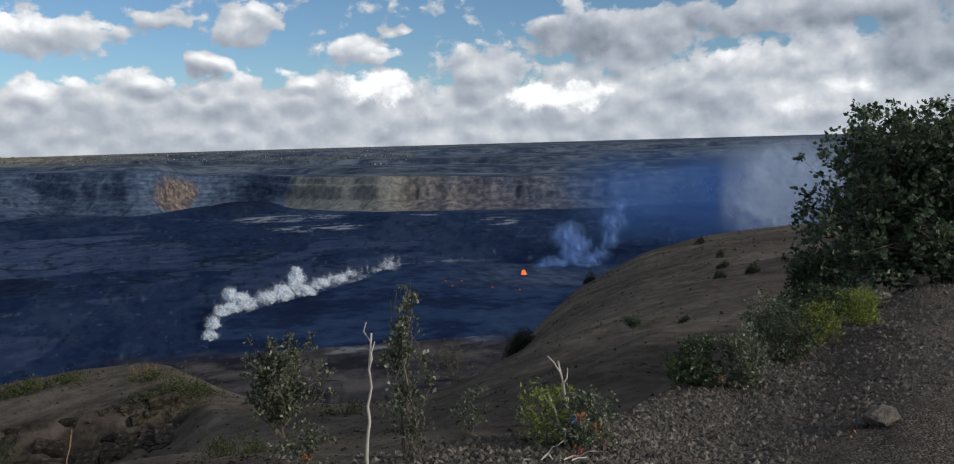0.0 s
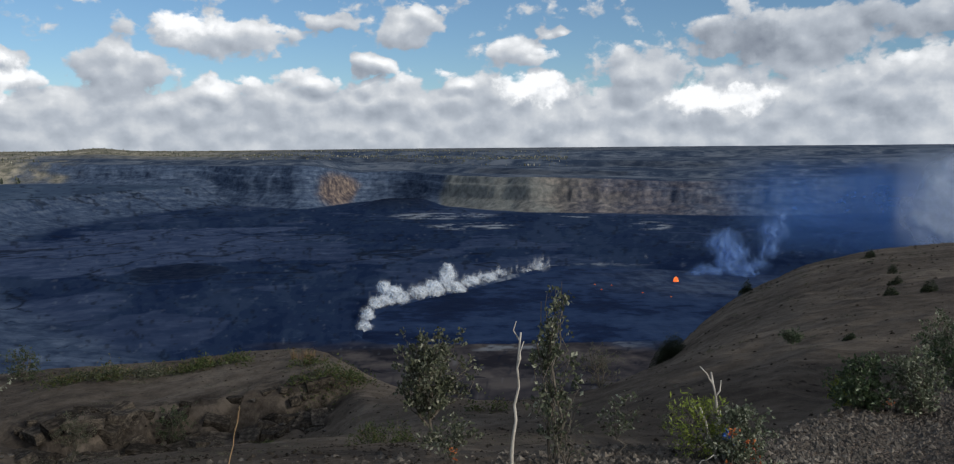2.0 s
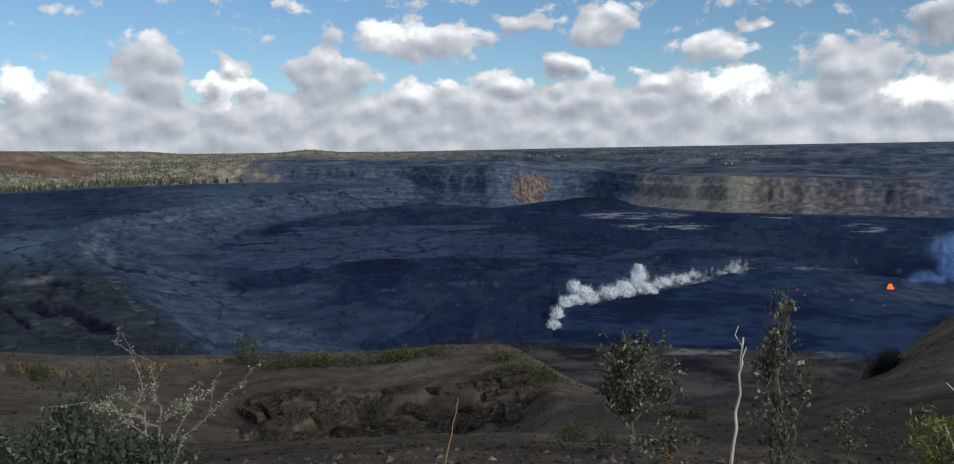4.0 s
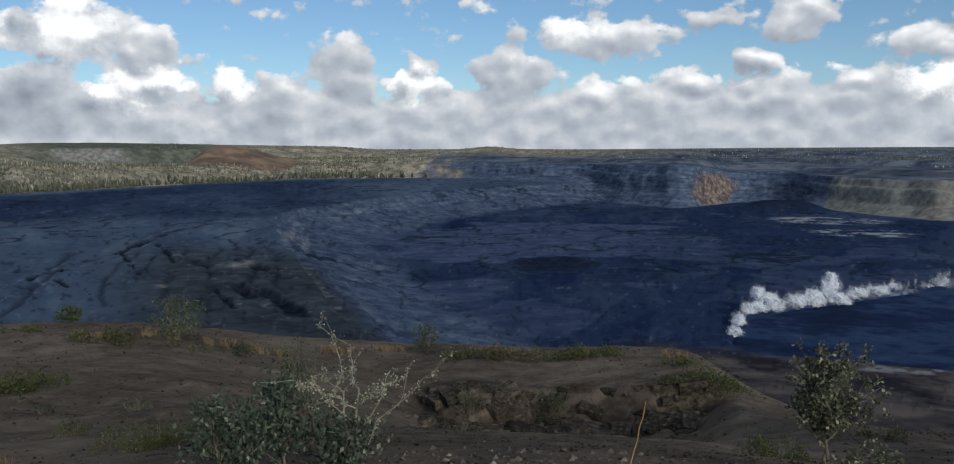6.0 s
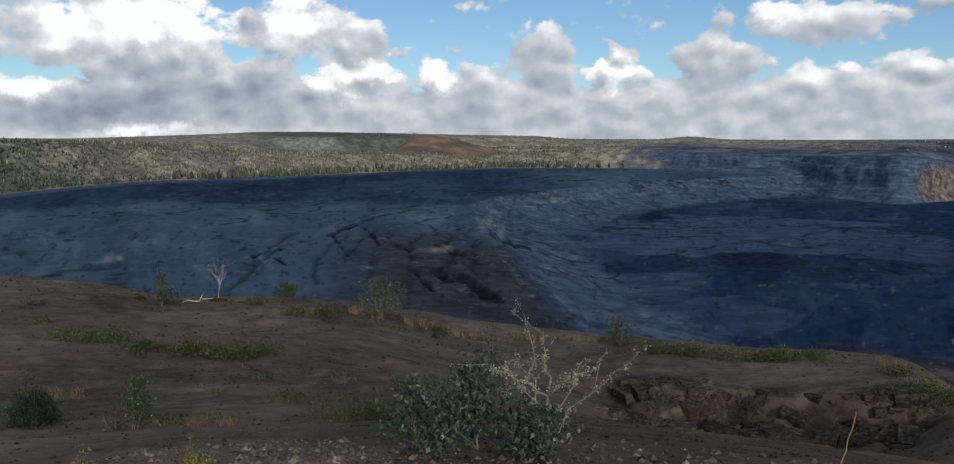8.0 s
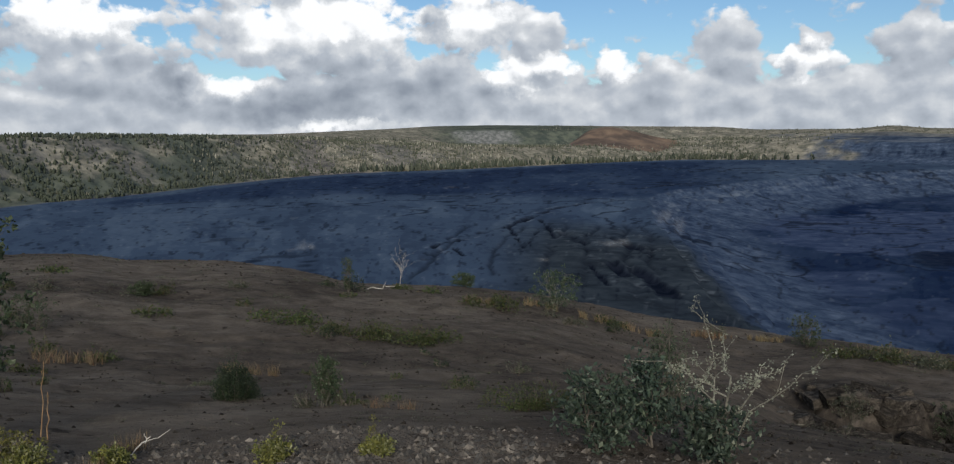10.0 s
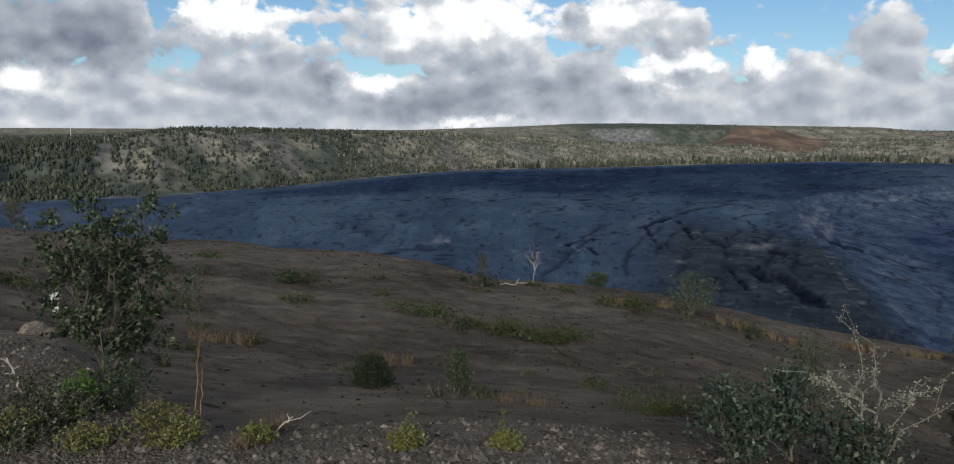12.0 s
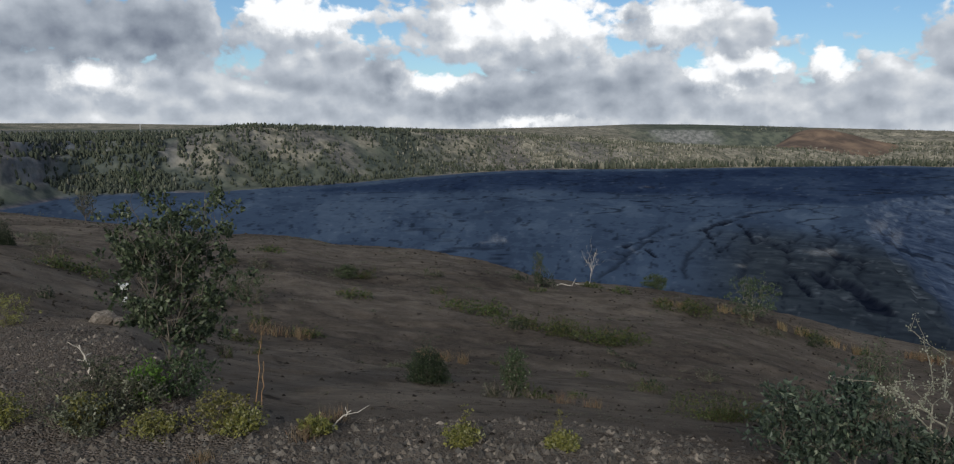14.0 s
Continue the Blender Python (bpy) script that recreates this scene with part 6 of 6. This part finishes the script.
def far_building(az, r, w, d, h, roof):
    depth, _ = land(np.array([az]), np.array([r]))
    ob = new("building")
    a = radians(az)
    ob.location = (-r * math.sin(a), r * math.cos(a), EYE - depth[0] - 0.5)
    ob.rotation_euler = (0, 0, a)
    tagged(ob, "low pale building on the far rim", "building", "buildings on the rim")
    body, top = Bag(), Bag()
    box = lambda w, d, z0, z1: [(s * w / 2, q * d / 2, z) for z in (z0, z1) for s, q in ((-1, -1), (1, -1), (1, 1), (-1, 1))]
    sides = [(0, 1, 5, 4), (1, 2, 6, 5), (2, 3, 7, 6), (3, 0, 4, 7), (4, 5, 6, 7)]
    body.add(box(w, d, 0, h), sides)
    e = 0.6
    top.add([(-w / 2 - e, -d / 2 - e, h), (w / 2 + e, -d / 2 - e, h), (w / 2 + e, d / 2 + e, h), (-w / 2 - e, d / 2 + e, h), (-w / 2 - e, 0, h + roof), (w / 2 + e, 0, h + roof)],
            [(0, 1, 5, 4), (2, 3, 4, 5), (0, 4, 3), (1, 2, 5)])
    part("wall", body, plain("pale_wall", (0.62, 0.60, 0.56), 0.8, 0.1, 0.5), ob)
    part("roof", top, plain("grey_roof", (0.35, 0.36, 0.37), 0.6, 0.1, 0.5), ob)


for az, r, w, d, h, roof in ((82.6, 1800, 10, 9, 6, 3.0), (84.9, 1790, 14, 9, 4, 2), (80.2, 1830, 16, 9, 4, 2), (67.6, 2350, 22, 10, 4, 2)):
    far_building(az, r, w, d, h, roof)


def mast():
    az, r = 78.7, 2300.0
    depth, _ = land(np.array([az]), np.array([r]))
    ob = new("radio_mast")
    ob.location = (-r * math.sin(radians(az)), r * math.cos(radians(az)), EYE - depth[0])
    tagged(ob, "thin pale radio mast above the far forest", "mast")
    pole, dish = Bag(), Bag()
    pole.tube([(0, 0, -1), (0, 0, 12), (0, 0, 26)], [0.8, 0.6, 0.4], 6)
    dish.tube([(0, -0.8, 20), (0, -1.5, 20)], [0.3, 1.1], 8)
    white = plain("mast_paint", (0.7, 0.7, 0.7), 0.5)
    part("pole", pole, white, ob)
    part("dish", dish, white, ob)


mast()

# ---- the little instrument, rocks, pebbles ----
def instrument():
    ob = thing("instrument_post", 80.1, 16.0, "small white instrument boxes on two thin posts", "instrument")
    ob.rotation_euler = (0, 0, radians(80))
    ob.scale = (1.05, 1.05, 1.05)
    white, grey = plain("white_plastic", (0.55, 0.56, 0.55), 0.45, 0.06), plain("post_steel", (0.12, 0.12, 0.12), 0.5)
    for s in (-1, 1):
        leg = Bag()
        leg.tube([(s * 0.045, 0, -0.1), (s * 0.045, 0, 0.34)], [0.009, 0.009], 6)
        part("leg", leg, grey, ob)
    for name, w, z0, z1 in (("upper_box", 0.13, 0.29, 0.37), ("lower_box", 0.10, 0.09, 0.17)):
        bm = bmesh.new()
        bmesh.ops.create_cube(bm, size=1, matrix=Matrix.LocRotScale((0.0, -0.03, (z0 + z1) / 2), None, (w, 0.07, z1 - z0)))
        bmesh.ops.bevel(bm, geom=bm.edges[:], offset=0.008, segments=2, affect="EDGES")
        me = bpy.data.meshes.new(name)
        bm.to_mesh(me)
        me.materials.append(white)
        box = new(name, me)
        box.parent = ob
    lid = Bag()
    lid.add([(-0.09, -0.09, 0.37), (0.09, -0.09, 0.37), (0.09, 0.05, 0.385), (-0.09, 0.05, 0.385), (-0.09, -0.09, 0.38), (0.09, -0.09, 0.38), (0.09, 0.05, 0.395), (-0.09, 0.05, 0.395)],
            [(0, 1, 5, 4), (1, 2, 6, 5), (2, 3, 7, 6), (3, 0, 4, 7), (4, 5, 6, 7), (3, 2, 1, 0)])
    part("lid", lid, white, ob)


instrument()


def stone_material():
    m, t, p = material("stone", 0.92, spec=0.2)
    at = node(t, "ShaderNodeTexCoord").outputs["Object"]
    g = grain(t, at, 9.0, 7, 0.7)
    col = ramp(t, g, [(0.35, (0.061, 0.053, 0.046)), (0.55, (0.135, 0.119, 0.103)), (0.7, (0.230, 0.209, 0.182))])
    one = node(t, "ShaderNodeObjectInfo").outputs["Random"]
    isle = node(t, "ShaderNodeNewGeometry").outputs["Random Per Island"]
    tone = calc(t, "FRACT", calc(t, "ADD", one, calc(t, "MULTIPLY", isle, 7.0)))
    col = node(t, "ShaderNodeHueSaturation", {"Saturation": span(t, tone, 0, 1, 0.6, 1.2), "Value": span(t, calc(t, "POWER", tone, 3.0), 0, 1, 0.55, 1.55), "Color": col}).outputs[0]
    t.links.new(col, p.inputs["Base Color"])
    relief(t, p, g, 0.7, 0.03)
    return m


STONE = stone_material()


def ledge_material():
    m, t, p = material("ledge_rock", 1.0, spec=0.05)
    g = grain(t, spot(t), 4.0, 8, 0.75)
    one = node(t, "ShaderNodeObjectInfo").outputs["Random"]
    col = ramp(t, g, [(0.38, (0.020, 0.017, 0.015)), (0.5, (0.050, 0.043, 0.036)), (0.64, (0.115, 0.098, 0.080))])
    t.links.new(node(t, "ShaderNodeHueSaturation", {"Value": span(t, one, 0, 1, 0.6, 1.5), "Color": col}).outputs[0], p.inputs["Base Color"])
    relief(t, p, g, 0.9, 0.12)
    return m


LEDGE_ROCK = ledge_material()


def rock_mesh(seed, corners=14, flat=0.65):
    """An angular stone, one metre across."""
    rng = np.random.default_rng(seed)
    bm = bmesh.new()
    p = rng.normal(size=(corners, 3))
    p = p / np.linalg.norm(p, axis=1)[:, None] * rng.uniform(0.38, 0.55, corners)[:, None] * (1, rng.uniform(0.7, 1), flat)
    for q in p:
        bm.verts.new(q)
    bmesh.ops.convex_hull(bm, input=bm.verts[:])
    bmesh.ops.delete(bm, geom=[v for v in bm.verts if not v.link_faces], context="VERTS")
    me = bpy.data.meshes.new("rock")
    bm.to_mesh(me)
    me.materials.append(STONE)
    return me


def block_mesh(seed):
    """A broken block with nearly square corners."""
    rng = np.random.default_rng(seed)
    bm = bmesh.new()
    for x in (-0.5, 0.5):
        for y in (-0.4, 0.4):
            for z in (-0.4, 0.35):
                for _ in range(2):
                    bm.verts.new(np.array((x, y, z)) * rng.uniform(0.78, 1.05, 3))
    bmesh.ops.convex_hull(bm, input=bm.verts[:])
    bmesh.ops.delete(bm, geom=[v for v in bm.verts if not v.link_faces], context="VERTS")
    me = bpy.data.meshes.new("rock")
    bm.to_mesh(me)
    me.materials.append(LEDGE_ROCK)
    return me


ROCKS = [rock_mesh(k, 18 if k < 5 else 9, 0.75 if k < 5 else 0.6) for k in range(10)] + [block_mesh(k) for k in range(6)]


def boulder(az, r, w, h, label, k):
    ob = new("boulder", rock_mesh(50 + k, 40, 0.9))
    p = ground_at(az, r)
    ob.location = (p.x, p.y, p.z + h * 0.28)
    ob.scale = (w, w * 0.8, h * 1.1)
    ob.rotation_euler = (0, 0, k * 1.3)
    tagged(ob, label, "boulder", "boulders")


for k, (az, r, w, h) in enumerate(((-43.7, 5.85, 0.25, 0.16), (-42.6, 5.87, 0.14, 0.07), (-42.3, 11.4, 0.42, 0.22), (-44.7, 11.95, 0.36, 0.22), (81.4, 9.6, 0.33, 0.19), (80.5, 9.5, 0.2, 0.17))):
    boulder(az, r, w, h, "grey weathered lava boulder on the cinders", k)


def stones_on_ground():
    """Blocks of the ledge and the larger pebbles, each a stone of its own."""
    rng = np.random.default_rng(12)
    spots = []
    for _ in range(110):
        az = rng.uniform(3.5, 24)
        spots.append((az, rng.uniform(18.5, 26.0), 0.07 + 0.26 * rng.uniform() ** 2, int(rng.integers(0, 5))))
    for _ in range(120):
        az = rng.uniform(4, 23)
        spots.append((az, rng.uniform(22.6, 26.2), 0.28 + 0.55 * rng.uniform() ** 2, int(rng.integers(10, 16))))
    for _ in range(75):
        az = rng.uniform(-46, -13)
        spots.append((az, float(bank_far(np.array([az]))[0]) * rng.uniform(0.72, 1.02), rng.uniform(0.025, 0.075), int(rng.integers(5, 10))))
    for _ in range(50):
        az = rng.uniform(47, 88)
        spots.append((az, max(4.0, float(bank_far(np.array([az]))[0]) * rng.uniform(0.6, 1.0)), rng.uniform(0.025, 0.07), int(rng.integers(5, 10))))
    for az, r, s, k in spots:
        ob = new("stone", ROCKS[k])
        p = ground_at(az, r)
        ob.location, ob.scale = (p.x, p.y, p.z + s * (0.05 if k < 10 else -0.06)), (s * (1.0 if k < 10 else 1.3), s * 0.85, s * rng.uniform(0.45, 0.9))
        ob.rotation_euler = (rng.uniform(-0.3, 0.3), rng.uniform(-0.3, 0.3), rng.uniform(0, 6.28))
        ob.parent = near_ground


def gravel():
    """The fine cinders: one joined rest."""
    rng = np.random.default_rng(13)
    n = 52000
    az = np.where(rng.uniform(0, 1, n) < 0.68, rng.uniform(-47, -10, n), rng.uniform(40, 90, n))
    thin = rng.uniform(0, 1, n) < 0.12
    az = np.where(thin, rng.uniform(-12, 60, n), az)
    rb = bank_far(az)
    r = rb * rng.uniform(0.5, 1.12, n)
    keep = (r < rb * 0.98) | (rng.uniform(0, 1, n) < 0.4)
    az, r = az[keep], r[keep]
    n = len(az)
    h = rim_depth(az, r)
    at = np.stack([-r * np.sin(np.radians(az)), r * np.cos(np.radians(az)), EYE - h], 1)
    s = 0.006 + 0.026 * rng.uniform(0, 1, n) ** 3.2
    unit = np.array([(1, 0, 0), (0, 1, 0), (-1, 0, 0), (0, -1, 0), (0.2, 0.1, 0.8), (0.1, -0.1, -0.7)], float)
    v = unit[None] * rng.uniform(0.6, 1.3, (n, 6, 1))
    t = rng.uniform(0, 6.28, n)
    c, q = np.cos(t)[:, None], np.sin(t)[:, None]
    v = np.stack([v[..., 0] * c - v[..., 1] * q, v[..., 0] * q + v[..., 1] * c, v[..., 2]], 2) * s[:, None, None] + at[:, None]
    f = np.array([(0, 1, 4), (1, 2, 4), (2, 3, 4), (3, 0, 4), (1, 0, 5), (2, 1, 5), (3, 2, 5), (0, 3, 5)])
    bag = Bag()
    bag.add(v.reshape(-1, 3), (f[None] + (np.arange(n) * 6)[:, None, None]).reshape(-1, 3))
    tagged(new("gravel", bag.mesh("gravel", STONE)), "loose brown-grey cinders and small stones", "gravel", kind="stuff")


def litter():
    """Small dark sprigs, dead tufts and clods strewn over the ash."""
    rng = np.random.default_rng(14)
    n = 1150
    az = rng.uniform(-34, 89, n)
    far = edge_far(az)
    r = bank_far(az) * 1.2 + (far * 0.97 - bank_far(az) * 1.2) * rng.uniform(0, 1, n) ** 1.5
    ok = wild(r * 0.2, az * 0.1, 3) + rng.uniform(-0.4, 0.4, n) > -0.1
    az, r = az[ok], r[ok]
    at, way, size = [], [], []
    for a, d in zip(az, r):
        base = ground_at(a, d)
        w = (0.06 + 0.28 * rng.uniform() ** 2.5) * (0.6 + d / 20)
        k = int(rng.integers(10, 34))
        u = rng.normal(size=(k, 2)) * w * 0.55
        z = soil_under(base, u[:, 0], u[:, 1])
        at.append(np.stack([base.x + u[:, 0], base.y + u[:, 1], base.z + z + rng.uniform(0, 0.35, k) * w], 1))
        way.append(rng.normal(size=(k, 3)) + (0, 0, 0.4))
        size += [max(0.014, d * 0.0019)] * k
    bag = Bag()
    bag.leaves(np.concatenate(at), np.concatenate(way), np.array(size), rng, 0.4)
    tagged(new("ground_litter", bag.mesh("ground_litter", LEAF["twiggy"])), "scattered dark sprigs and dead tufts on the ash", "litter", kind="stuff")


def clods():
    """Small stones and clods of crust all over the open ash: one joined rest."""
    rng = np.random.default_rng(15)
    n = 26000
    az = rng.uniform(-46, 90, n)
    near, far = bank_far(az), edge_far(az)
    r = near * 0.95 + (far - near) * rng.uniform(0, 1, n) ** 1.7
    ok = wild(r * 0.15 + 3, az * 0.12, 4) + rng.uniform(-0.5, 0.5, n) > 0.0
    az, r = az[ok], r[ok]
    n = len(az)
    at = np.stack([-r * np.sin(np.radians(az)), r * np.cos(np.radians(az)), EYE - rim_depth(az, r)], 1)
    s = (0.007 + r * 0.0010) * (0.5 + 1.8 * rng.uniform(0, 1, n) ** 4)
    v = np.array([(1, 0, -0.1), (0, 1, -0.1), (-1, 0, -0.1), (0, -1, -0.1), (0.2, 0.1, 0.7)], float)[None] * rng.uniform(0.6, 1.4, (n, 5, 1))
    t = rng.uniform(0, 6.28, n)
    c, q = np.cos(t)[:, None], np.sin(t)[:, None]
    v = np.stack([v[..., 0] * c - v[..., 1] * q, v[..., 0] * q + v[..., 1] * c, v[..., 2]], 2) * s[:, None, None] + at[:, None]
    f = np.array([(0, 1, 4), (1, 2, 4), (2, 3, 4), (3, 0, 4)])
    bag = Bag()
    bag.add(v.reshape(-1, 3), (f[None] + (np.arange(n) * 5)[:, None, None]).reshape(-1, 3))
    tagged(new("clods", bag.mesh("clods", LEDGE_ROCK)), "small stones and crust clods strewn over the ash", "stones", kind="stuff")


gravel()
clods()
litter()
stones_on_ground()
